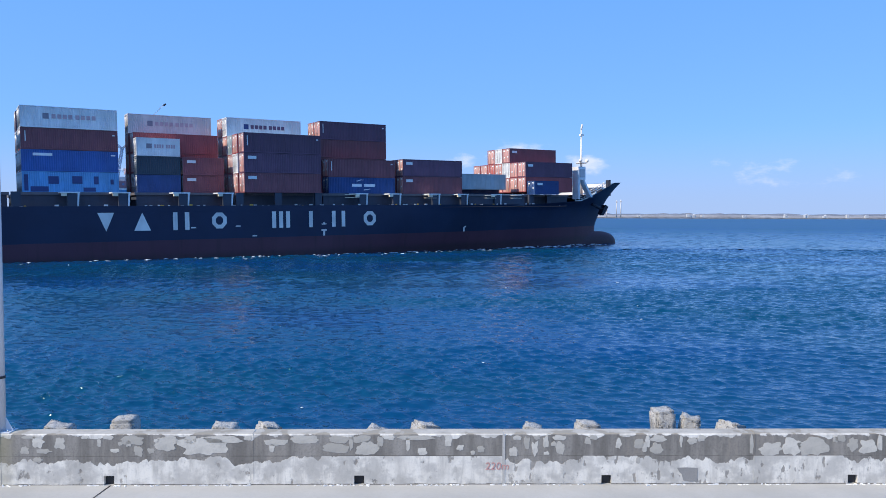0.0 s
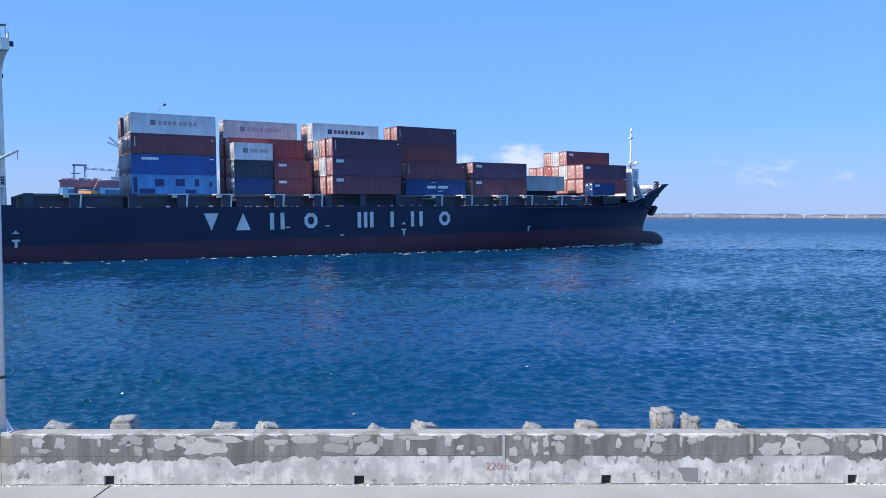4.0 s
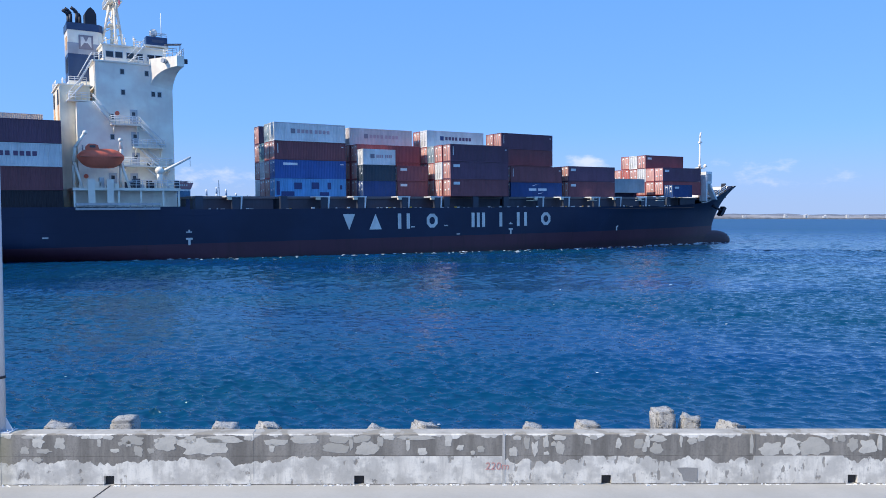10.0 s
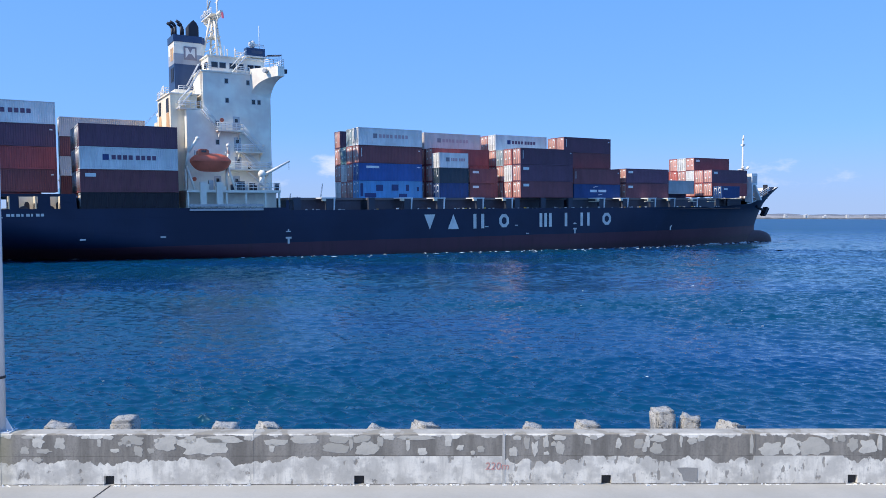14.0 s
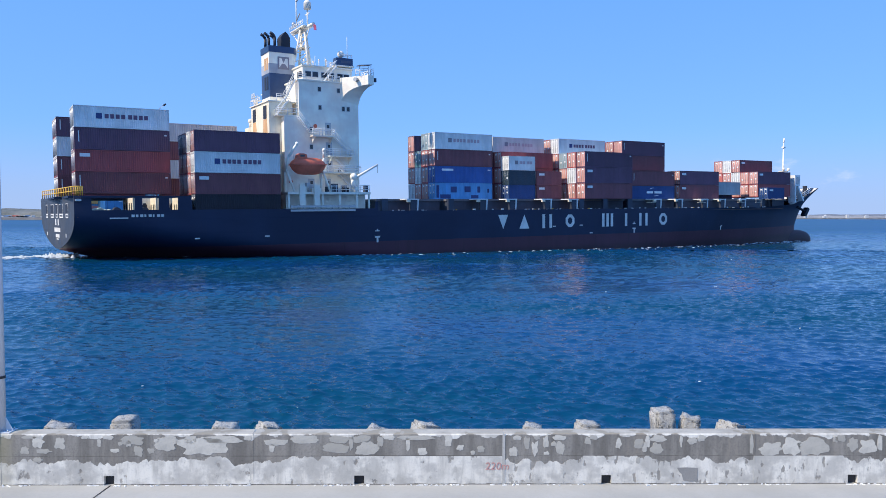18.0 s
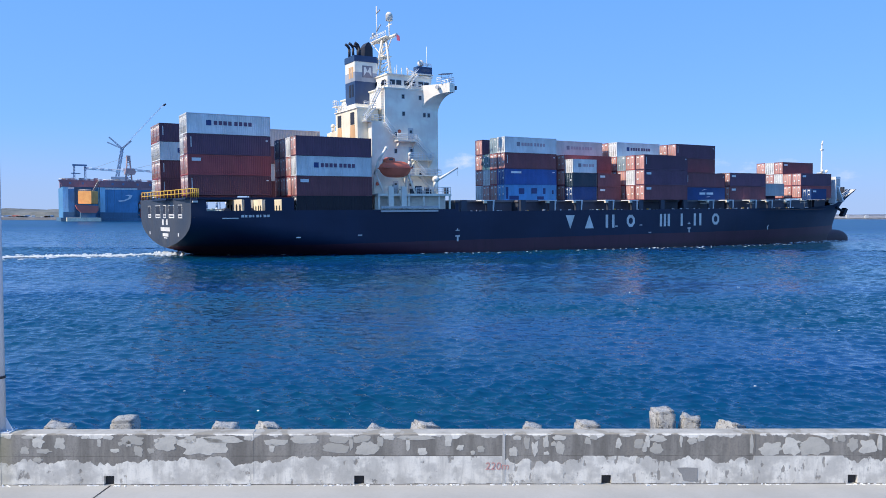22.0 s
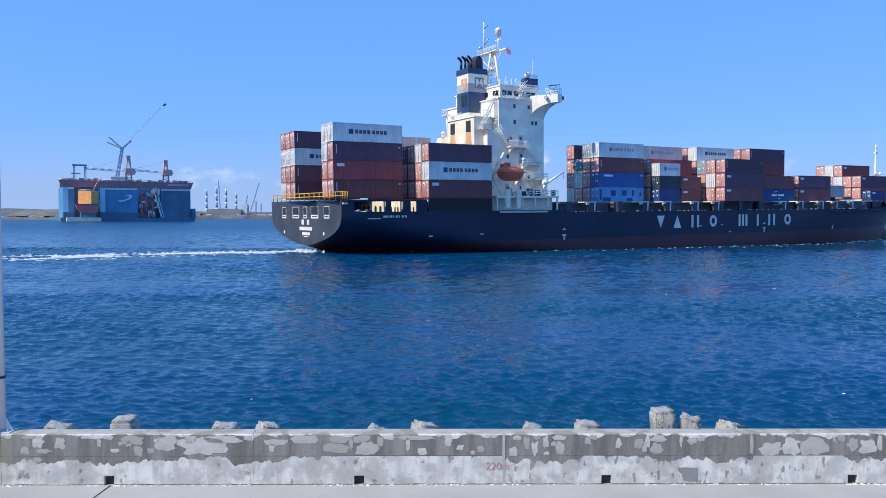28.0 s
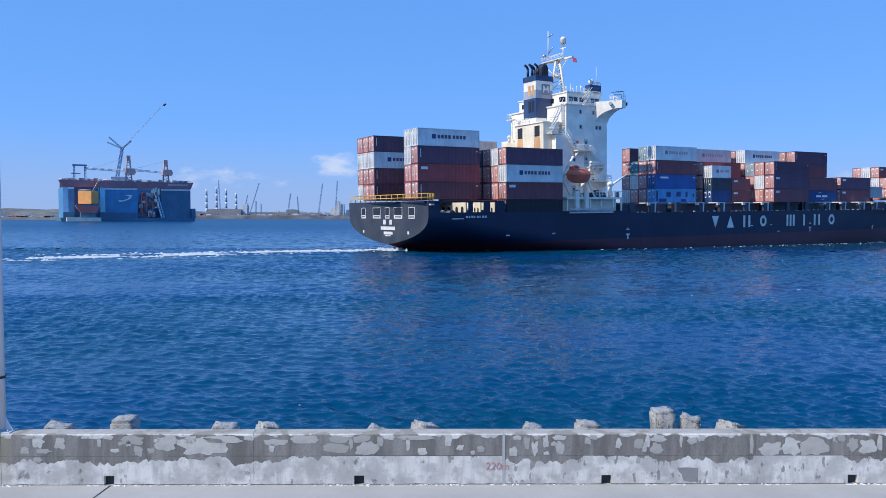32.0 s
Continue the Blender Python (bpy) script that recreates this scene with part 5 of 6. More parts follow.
    part("mast_light", Mesh().tube((111.8, 2.0, 24.0), (112.1, 2.0, 25.2), 0.2, 8).box(111.4, 112.3, 1.7, 2.3, 22.6, 23.0), M_HOUSE, fm)
    part("searchlight", Mesh().ball((110.8, 1.2, 17.0), 0.42, 10, 6), M_HOUSE, fm)
    part("searchlight", Mesh().ball((112.8, 1.2, 17.0), 0.42, 10, 6), M_HOUSE, fm)
    for side in (-1, 1):
        bw = part("deck_locker", Mesh().box(100.5, 102.5, side * 8.1 - 0.9, side * 8.1 + 0.9, 12.2, 14.9).box(100.5, 101.0, side * 8.1 - 0.9, side * 8.1 + 0.9, 8.2, 12.2).prism([(102.0, 12.2), (102.5, 12.2), (104.9, 8.6), (104.3, 8.6)], "y", side * 8.1 - 0.6, side * 8.1 + 0.6), M_RAIL, ship, "white casing on struts beside the forecastle")
        part("casing_panel", Mesh().box(100.8, 102.2, side * 8.1 + side * 0.9, side * 8.1 + side * 0.96, 12.7, 14.4), M_STEEL, bw)
    part("windlass", Mesh().box(113.5, 116.0, -2, 2, 9.1, 10.6).tube((114, -2.0, 10.2), (114, 2.0, 10.2), 0.8, 12), M_COAMING, ship)
    part("bow_post", Mesh().box(117.9, 118.7, -0.4, 0.4, 9.1, 12.7), M_BLACK, ship)
    for side in (-1, 1):
        lin = []
        for k in range(4):
            row = []
            for x in [101.0 + 1.0 * i for i in range(22)]:
                z = 9.1 + (max(sheer(x), 9.15) - 0.05 - 9.1) * k / 3
                q = min(x, stem(z) - 0.5)
                row.append((q, side * max(0.02, breadth(q, z) - 0.22), z))
            lin.append(row)
        part("bulwark_lining", Mesh().sheet(lin, True), M_HOUSE, ship, "white inner face of the bow bulwark")
    for side in (-1, 1):
        rail, cap = Mesh(), []
        xs = [101.5 + 0.85 * i for i in range(24)]
        edge = [Vector((x, side * max(0.05, breadth(x, sheer(x)) - 0.1), sheer(x))) for x in xs if x < stem(sheer(x)) - 0.4]
        for k, (a, b) in enumerate(zip(edge, edge[1:])):
            if a.x > 110.5:
                break
            for up in (0.5, 0.95, 1.4):
                rail.tube(a + Vector((0, 0, up)), b + Vector((0, 0, up)), 0.075, 5)
            if k % 2 == 0:
                rail.tube(a, a + Vector((0, 0, 1.42)), 0.075, 5)
        low = [p for p in edge if p.x < 109]
        part("bulwark_cap", Mesh().sheet([[(p.x, p.y, p.z - 0.05) for p in low], [(p.x, p.y, p.z + 0.22) for p in low], [(p.x, p.y - side * 0.4, p.z + 0.22) for p in low]], True), M_RAIL, ship, "white strip along the rising bow edge")
        part("bow_rail", rail, M_RAIL, ship, "white pipe rail on the bow")
    # yellow rail round the poop
    for a, b in (((-58.25, -13.2), (-60.35, 13.2)), ((-58.25, -13.2), (-57.3, -13.5))):
        m = Mesh()
        n = 14 if b[1] > 0 else 4
        pa, pb = Vector((*a, 9.47)), Vector((*b, 9.47))
        for i in range(n + 1):
            q = pa.lerp(pb, i / n)
            m.tube(q, q + Vector((0, 0, 1.25)), 0.07, 5)
        for k in (0.6, 1.2):
            m.tube(pa + Vector((0, 0, k)), pb + Vector((0, 0, k)), 0.07, 5)
        part("poop_rail", m, M_YELLOW, ship, "yellow pipe rail round the stern deck")


def build_house(ship):
    Y = -8.85          # starboard face of the tower
    lower = part("accommodation", Mesh().prism([(-28.3, 6.9), (-15.7, 6.9), (-15.7, 27.6), (-25.85, 27.6), (-25.85, 21.95), (-28.3, 21.85)], "y", Y, -Y), M_HOUSE, ship, "tall white accommodation block")
    part("aft_casing", Mesh().box(-30.2, -26.4, -7.5, 1.5, 7.0, 24.2), M_CREAMWALL, ship, "cream engine casing stained by rust")
    for c in (0.2, 5.6):
        part("louvre", Mesh().box(-30.27, -30.2, -c - 0.75, -c + 0.75, 21.7, 23.7), M_BLACK, ship, "dark louvre in the casing")
        part("rust_run", Mesh().prism([(-c - 0.8, 21.6), (-c + 0.8, 21.6), (-c + 1.3, 16.0), (-c - 1.3, 16.0)], "x", -30.25, -30.2), M_STAIN, ship, "orange rust stain below the louvre")
    part("casing_wing", Mesh().box(-29.8, -26.4, 1.5, 6.5, 7.0, 21.3), M_CREAMWALL, ship)
    # windows and doors of the starboard side
    for x, z in ((-22.4, 26.4), (-19.15, 26.4), (-22.35, 23.55), (-18.35, 23.55), (-17.5, 23.55), (-23.9, 20.1), (-23.9, 17.3), (-19.2, 13.6)):
        w = part("window", Mesh().box(x - 0.3, x + 0.3, Y - 0.03, Y, z - 0.4, z + 0.4), M_STEEL, lower)
        part("pane", Mesh().box(x - 0.22, x + 0.22, Y - 0.045, Y - 0.03, z - 0.32, z + 0.32), M_GLASS, w)
    for x, z in ((-21.05, 19.1), (-20.95, 16.0), (-20.9, 13.1), (-21.2, 10.2), (-24.0, 10.2)):
        d = part("door", Mesh().box(x - 0.5, x + 0.5, Y - 0.05, Y, z + 0.15, z + 2.1), M_STEEL, lower, "grey steel door")
        part("pane", Mesh().box(x - 0.22, x + 0.22, Y - 0.065, Y - 0.05, z + 1.25, z + 1.75), M_GLASS, d)
    for x, z in ((-23.2, 20.6), (-23.4, 14.6), (-27.4, 11.8)):
        part("life_ring", Mesh().tube((x, Y - 0.12, z), (x, Y, z), 0.3, 14), M_ORANGE, lower, "orange life ring on the wall")
    # balconies with rails and the zigzag stairs between them
    for x0, x1, z, out in ((-24.2, -20.4, 19.0, 1.5), (-21.4, -17.2, 15.95, 1.5), (-22.9, -16.3, 13.3, 2.0)):
        b = part("balcony", Mesh().box(x0, x1, Y - out, Y, z - 0.16, z), M_HOUSE, ship, "white side gallery")
        part("balcony_rail", fence(fence(fence(Mesh(), (x0, Y - out + 0.05, z), (x1, Y - out + 0.05, z), 7), (x0, Y - out + 0.05, z), (x0, Y, z), 1), (x1, Y - out + 0.05, z), (x1, Y, z), 1), M_RAIL, b)
        for x in (x0 + 0.4, x1 - 0.4):
            part("bracket", Mesh().prism([(Y, z - 1.3), (Y, z - 0.16), (Y - out, z - 0.16)], "x", x - 0.05, x + 0.05), M_HOUSE, b)
    for (xa, za), (xb, zb) in (((-20.4, 19.0), (-17.4, 16.0)), ((-20.6, 15.9), (-17.8, 13.1)), ((-19.6, 13.0), (-16.4, 10.1)), ((-26.3, 21.9), (-24.0, 19.1))):
        st = Mesh()
        for dy in (0.3, 1.0):
            st.tube((xa, Y - dy, za), (xb, Y - dy, zb), 0.07, 5).tube((xa, Y - dy, za + 0.95), (xb, Y - dy, zb + 0.95), 0.04, 5)
        for i in range(12):
            f = (i + 0.5) / 12
            st.box(xa + (xb - xa) * f - 0.13, xa + (xb - xa) * f + 0.13, Y - 1.0, Y - 0.3, za + (zb - za) * f - 0.02, za + (zb - za) * f + 0.02)
        part("stairway", st, M_RAIL, ship, "white outside stairs")
    # boat deck and the sheltered side below it
    bd = part("boat_deck", Mesh().box(-29.6, -16.0, -13.6, 13.6, 9.75, 10.1), M_HOUSE, ship, "white boat deck slab")
    part("deck_house", Mesh().box(-29.3, -16.1, -11.8, 11.8, 6.9, 9.75), M_HOUSE, ship, "white deckhouse side below the boat deck")
    for x in (-29.4, -24.0, -21.2, -18.3, -16.2):
        part("pillar", Mesh().box(x - 0.12, x + 0.12, -13.5, -13.25, 6.9, 9.75), M_HOUSE, bd)
    part("boat_deck_rail", fence(Mesh(), (-22.6, -13.5, 10.1), (-16.1, -13.5, 10.1), 8), M_RAIL, bd)
    gw = part("gangway", Mesh().box(-29.4, -18.9, -14.2, -13.7, 7.15, 7.45).box(-29.4, -18.9, -14.25, -14.1, 7.75, 8.05), M_STEEL, ship, "stowed aluminium gangway")
    for i in range(12):
        x = -29.3 + 0.94 * i
        part("stanchion", Mesh().tube((x, -14.15, 7.4), (x, -14.15, 8.1), 0.045, 5), M_STEEL, gw)
    for x in (-27.4, -25.1):
        part("davit_foot", Mesh().box(x - 0.42, x + 0.42, -13.95, -13.5, 7.6, 11.2), M_HOUSE, ship, "white davit frame")
    for x, lean, top in ((-29.2, 1.3, 17.3), (-23.4, -0.2, 16.5)):
        part("davit_arm", Mesh().path([(x, -11.2, 10.1), (x, -11.6, 13.2), (x + 0.1 * lean, -12.8, 15.4), (x + lean, -13.2, top)], 0.2, 8).ball((x + lean, -13.2, top), 0.3, 8, 6), M_HOUSE, ship, "curved white boat davit")
        part("davit_leg", Mesh().tube((x + 0.8, -13.2, 10.1), (x, -11.7, 13.8), 0.17, 8), M_HOUSE, ship)
    cr = part("provision_crane", Mesh().tube((-18.6, -12.9, 10.1), (-18.6, -12.9, 12.4), 0.38, 10).ball((-18.6, -12.9, 12.5), 0.6, 10, 6), M_HOUSE, ship, "small white provision crane")
    part("crane_jib", Mesh().tube((-18.6, -12.9, 12.2), (-14.4, -13.1, 14.5), 0.24, 8, 0.14), M_HOUSE, cr)
    part("hook_wire", Mesh().tube((-14.5, -13.1, 14.4), (-14.5, -13.1, 13.2), 0.03, 4), M_BLACK, cr)
    rng = random.Random(8)
    for i in range(12):
        x = rng.uniform(-27.5, -16.5)
        part("deck_box", Mesh().box(x, x + rng.uniform(0.4, 1.2), -12.6, -11.9, 10.1, 10.1 + rng.uniform(0.5, 1.4)), (M_HOUSE, M_BLACK, M_COAMING, M_STEEL)[i % 4], bd)
    # bridge deck, wheelhouse and wings
    part("bridge_deck", Mesh().box(-26.1, -15.4, -9.0, 9.0, 27.55, 27.75), M_HOUSE, ship)
    wheel = part("wheelhouse", Mesh().prism([(-24.65, 27.75), (-16.4, 27.75), (-16.1, 30.0), (-16.6, 30.2), (-24.65, 30.2)], "y", -7.6, 7.6), M_HOUSE, ship, "white wheelhouse with dark windows")
    for x in (-23.75, -22.55, -21.05, -19.85, -18.3, -17.2):
        w = part("bridge_window", Mesh().box(x - 0.52, x + 0.52, -7.64, -7.6, 28.45, 29.35), M_STEEL, wheel)
        part("pane", Mesh().box(x - 0.45, x + 0.45, -7.66, -7.64, 28.52, 29.28), M_GLASS, w)
    for y in (-6, -3, 0, 3, 6):
        part("bridge_window", Mesh().box(-24.7, -24.65, y - 0.7, y + 0.7, 28.5, 29.4), M_GLASS, wheel)
    part("bridge_rail", fence(Mesh(), (-25.9, -8.9, 27.75), (-24.6, -8.9, 27.75), 2, 0.95), M_RAIL, ship)
    part("bridge_rail", fence(Mesh(), (-20.8, -8.9, 27.75), (-18.9, -8.9, 27.75), 3, 0.95), M_RAIL, ship)
    part("wheelhouse_eave", Mesh().box(-24.85, -16.0, -7.85, 7.85, 30.1, 30.28), M_HOUSE, wheel)
    part("hood_window", Mesh().box(-24.72, -24.65, -7.2, -6.6, 28.4, 29.3), M_GLASS, wheel)
    part("roof_rail", fence(Mesh(), (-20.6, -7.6, 30.28), (-19.2, -7.6, 30.28), 3, 0.8), M_RAIL, ship)
    for x, y, h, r in ((-24.0, -6.6, 0.7, 0.2), (-22.6, -7.0, 0.5, 0.16), (-21.6, -6.9, 0.9, 0.14), (-20.3, -6.6, 1.0, 0.2), (-19.6, -7.0, 0.6, 0.15)):
        part("roof_fitting", Mesh().tube((x, y, 30.5), (x, y, 30.5 + h), 0.07, 6).ball((x, y, 30.5 + h), r, 8, 6), M_HOUSE, ship)
    st = Mesh()
    for dy in (7.9, 8.6):
        st.tube((-21.4, -dy, 27.8), (-19.2, -dy, 30.4), 0.07, 5).tube((-21.4, -dy, 28.8), (-19.2, -dy, 31.3), 0.05, 5)
    for i in range(10):
        st.box(-21.3 + 0.22 * i - 0.1, -21.3 + 0.22 * i + 0.1, -8.6, -7.9, 27.9 + 0.26 * i, 27.94 + 0.26 * i)
    part("roof_stair", st, M_RAIL, ship)
    for side in (-1, 1):
        n, v = 11, []
        for low, xi, xo in ((24.15, -18.8, -15.95), (23.4, -15.72, -14.95)):      # raking aft face, square forward face
            turn = [math.pi / 2 * k / (n - 3) for k in range(n - 2)]
            edge = [(13.2 - 4.5 * math.cos(a), low + (27.05 - low) * math.sin(a)) for a in turn] + [(13.2, 28.5), (8.7, 28.5)]
            v += [(xi + (xo - xi) * (y - 8.7) / 4.5, side * y, z) for y, z in edge]
        wm = Mesh().add(v, [tuple(range(n)), tuple(reversed(range(n, 2 * n)))] + [(i, n + i, n + (i + 1) % n, (i + 1) % n) for i in range(n)])
        w = part("bridge_wing", wm, M_HOUSE, ship, "cantilevered white bridge wing with a raking aft face")
        part("wing_rail", fence(fence(Mesh(), (-17.3, side * 11.4, 28.5), (-15.9, side * 13.1, 28.5), 3), (-15.0, side * 13.1, 28.5), (-15.0, side * 8.9, 28.5), 4), M_RAIL, w)
        part("wing_light", Mesh().tube((-17.1, side * 11.5, 27.9), (-17.6, side * 11.8, 27.9), 0.32, 12), M_STEEL, w, "grey floodlight")
        part("wing_awning", Mesh().prism([(-17.4, 29.9), (-15.2, 30.15), (-15.2, 30.22), (-17.4, 29.97)], "y", side * 12.5 - 0.6, side * 12.5 + 0.6), M_FUNNEL_GREY, w, "slate canvas awning over the wing")
        for x, y in ((-16.9, 12.1), (-15.3, 12.9), (-15.3, 12.0)):
            part("awning_post", Mesh().tube((x, side * y, 28.5), (x, side * y, 30.05), 0.045, 5), M_RAIL, w)
        part("side_light", Mesh().box(-14.95, -14.5, side * 13.0 - 0.2, side * 13.0 + 0.2, 27.5, 28.1), M_BLACK, w)
    # stairs up the aft side of the tower
    for (xa, za), (xb, zb) in (((-29.4, 21.9), (-27.3, 24.4)), ((-27.9, 24.4), (-26.1, 27.8))):
        st = Mesh()
        for y in (-8.4, -7.5):
            st.tube((xa, y, za), (xb, y, zb), 0.1, 5).tube((xa, y, za + 1), (xb, y, zb + 1), 0.06, 5)
        for i in range(11):
            f = (i + 0.5) / 11
            st.box(xa + (xb - xa) * f - 0.14, xa + (xb - xa) * f + 0.14, -8.4, -7.5, za + (zb - za) * f, za + (zb - za) * f + 0.05)
        part("stairway", st, M_RAIL, ship)
    part("aft_platform", Mesh().box(-29.2, -25.9, -8.8, -7.5, 21.95, 22.1), M_HOUSE, ship)
    part("platform_rail", fence(fence(Mesh(), (-29.1, -8.7, 22.1), (-26.2, -8.7, 22.1), 4), (-29.1, -8.7, 22.1), (-29.1, -7.5, 22.1), 2), M_RAIL, ship)
    part("casing_platform", Mesh().box(-30.4, -26.0, -7.7, 1.7, 24.2, 24.35), M_HOUSE, ship)
    part("casing_rail", fence(Mesh(), (-29.0, -7.6, 24.35), (-26.8, -7.6, 24.35), 3), M_RAIL, ship)
    part("casing_rail", fence(Mesh(), (-30.2, -3.2, 24.35), (-30.2, 1.6, 24.35), 4), M_RAIL, ship)
    part("port_platform", Mesh().box(-28.6, -27.3, 5.0, 6.7, 26.0, 26.15).tube((-27.9, 5.4, 21.3), (-27.9, 5.8, 26.0), 0.16, 6), M_HOUSE, ship)
    part("platform_rail", fence(fence(Mesh(), (-28.5, 5.1, 26.15), (-28.5, 6.6, 26.15), 2), (-28.5, 6.6, 26.15), (-27.4, 6.6, 26.15), 2), M_RAIL, ship)
    part("ventilator", Mesh().tube((-29.4, 4.6, 21.3), (-29.4, 4.6, 22.4), 0.3, 10).ball((-29.4, 4.6, 22.4), 0.45, 10, 6), M_HOUSE, ship)
    part("ventilator", Mesh().tube((-29.6, 0.9, 24.3), (-29.6, 0.9, 25.1), 0.25, 10).ball((-29.6, 0.9, 25.1), 0.36, 10, 6), M_HOUSE, ship)
    # funnel
    def ring(x0, x1, y0, y1):
        return [(x0, y0), (x1 - 0.6, y0), (x1, y0 + 0.7), (x1, y1 - 0.7), (x1 - 0.6, y1), (x0, y1)]
    fu = part("funnel", Mesh().prism(ring(-29.0, -24.4, -2.6, 1.3), "z", 21.3, 25.6), M_HOUSE, ship, "funnel banded in navy, white and slate blue")
    part("funnel_band", Mesh().prism(ring(-29.02, -24.38, -2.62, 1.32), "z", 25.6, 29.4), M_FUNNEL, fu, "navy lower band")
    part("funnel_band", Mesh().prism(ring(-29.0, -24.4, -2.6, 1.3), "z", 29.4, 32.75), M_HOUSE, fu, "white upper band")
    part("funnel_band", Mesh().prism(ring(-29.03, -24.37, -2.63, 1.33), "z", 29.4, 30.95), M_BANDGREY, fu, "pale slate band")
    part("funnel_top", Mesh().prism(ring(-29.1, -24.3, -2.7, 1.4), "z", 32.75, 33.75), M_FUNNEL, fu, "navy funnel top")
    part("funnel_emblem", Mesh().box(-27.6, -25.7, -2.69, -2.64, 30.1, 32.1), M_EMBLEM, fu, "dull grey square emblem")
    part("funnel_emblem", Mesh().prism([(-27.35, 31.85), (-27.0, 31.85), (-26.65, 31.1), (-26.3, 31.85), (-25.95, 31.85), (-25.95, 30.35), (-26.4, 31.0), (-26.9, 31.0), (-27.35, 30.35)], "y", -2.73, -2.69), M_LETTER, fu)
    for y in (-1.7, -0.6):
        part("funnel_louvre", Mesh().box(-29.06, -29.0, y - 0.35, y + 0.35, 30.0, 31.9), M_STAIN, fu)
        part("funnel_louvre", Mesh().box(-29.07, -29.02, y - 0.35, y + 0.35, 26.8, 28.9), M_BLACK, fu)
    for i, (x, y) in enumerate(((-28.5, 0.6), (-28.3, -0.5), (-27.6, -1.4), (-27.0, 0.4))):
        p = Mesh().path([(x, y, 33.9), (x, y, 35.4), (x - 0.25, y, 35.8), (x - 0.75, y, 36.1)], 0.23, 10)
        part("exhaust_pipe", p, M_BLACK, fu, "sooty exhaust pipe")
    part("exhaust_casing", Mesh().prism([(-26.5, 33.75), (-25.0, 33.75), (-25.0, 35.5), (-25.3, 36.1), (-25.75, 36.5), (-26.1, 36.2), (-26.5, 35.6)], "y", -1.4, 0.6), M_BLACK, fu)
    fu.matrix_basis = pose(0.5, -0.4, 0)
    # radar mast
    mm = Mesh()
    for y0, x0 in ((0.5, -22.6), (-4.0, -22.6), (-1.8, -24.4), (-1.8, -21.2)):
        mm.tube((x0, y0, 30.4), (-22.5 + (x0 + 22.5) * 0.25, -1.75 + (y0 + 1.75) * 0.25, 37.0), 0.19, 8)
    for i, z in enumerate((31.6, 33.0, 34.4, 35.8)):
        f = 1 - (z - 30.4) / 6.6 * 0.75
        g = 1 - (z + 1.2 - 30.4) / 6.6 * 0.75
        s = 1 if i % 2 else -1
        mm.tube((-22.5, -1.75 - s * 2.25 * f, z), (-22.5, -1.75 + s * 2.25 * g, z + 1.2), 0.08, 6)
        mm.tube((-22.5, -1.75 - 2.25 * f, z), (-22.5, -1.75 + 2.25 * f, z), 0.08, 6)
        mm.tube((-22.5 - 1.8 * f, -1.75, z), (-22.5 + 1.3 * g, -1.75, z + 1.2), 0.08, 6)
    mast = part("radar_mast", mm, M_HOUSE, ship, "white lattice radar mast")
    part("yard", Mesh().tube((-22.5, 3.2, 37.2), (-22.5, -6.3, 37.0), 0.26, 8), M_HOUSE, mast)
    part("yard_brace", Mesh().tube((-22.5, 3.0, 37.1), (-22.5, -0.6, 34.4), 0.1, 6), M_HOUSE, mast)
    part("yard_brace", Mesh().tube((-22.5, -4.8, 37.0), (-22.5, -2.6, 35.0), 0.1, 6), M_HOUSE, mast)
    part("mast_platform", Mesh().box(-23.4, -21.6, -4.0, 2.2, 37.1, 37.25), M_HOUSE, mast)
    part("platform_rail", fence(Mesh(), (-23.4, -4.0, 37.25), (-23.4, 2.2, 37.25), 6, 0.8), M_RAIL, mast)
    part("mast_platform", Mesh().box(-23.3, -21.8, -3.0, -0.4, 33.9, 34.05), M_HOUSE, mast)
    part("dome_post", Mesh().tube((-22.3, -3.2, 37.1), (-22.3, -3.2, 40.0), 0.13, 8).box(-22.35, -22.25, -4.2, -2.2, 39.2, 39.32), M_HOUSE, mast)
    part("radome", Mesh().tube((-22.3, -3.2, 40.0), (-22.3, -3.2, 40.9), 0.6, 14).ball((-22.3, -3.2, 40.9), 0.6, 14, 8), M_HOUSE, mast, "white satellite dome")
    part("top_pole", Mesh().tube((-22.6, 1.1, 37.1), (-22.6, 1.1, 43.4), 0.1, 8), M_HOUSE, mast)
    part("radar_scanner", Mesh().box(-22.7, -22.5, 0.6, 3.6, 38.2, 38.42), M_STEEL, mast)
    part("radar_scanner", Mesh().tube((-22.6, 1.1, 42.2), (-22.6, -0.2, 42.5), 0.12, 6), M_STEEL, mast)
    part("radar_scanner", Mesh().tube((-22.6, 1.1, 39.0), (-22.6, -0.5, 39.9), 0.1, 6), M_STEEL, mast)
    part("horn", Mesh().ball((-22.6, 2.4, 38.7), 0.4, 8, 6), M_STEEL, mast)
    part("ensign", Mesh().prism([(-6.2, 37.0), (-7.3, 36.6), (-7.5, 35.7), (-6.4, 36.0)], "x", -22.52, -22.48), M_FLAG, mast, "red flag flying from the yard")
    mast.matrix_basis = pose(0.3, -0.1, 0.15)
    # gear on the wheelhouse top
    rd = part("satellite_dome", Mesh().tube((-17.6, -6.4, 30.2), (-17.6, -6.4, 32.3), 0.12, 8).ball((-17.6, -6.4, 32.75), (0.55, 0.55, 0.6), 14, 8), M_HOUSE, ship, "white satellite dome")
    rh = part("radar_housing", Mesh().box(-18.8, -15.9, -7.4, -6.0, 30.75, 32.0), M_FUNNEL, ship, "dark blue board on the wheelhouse roof")
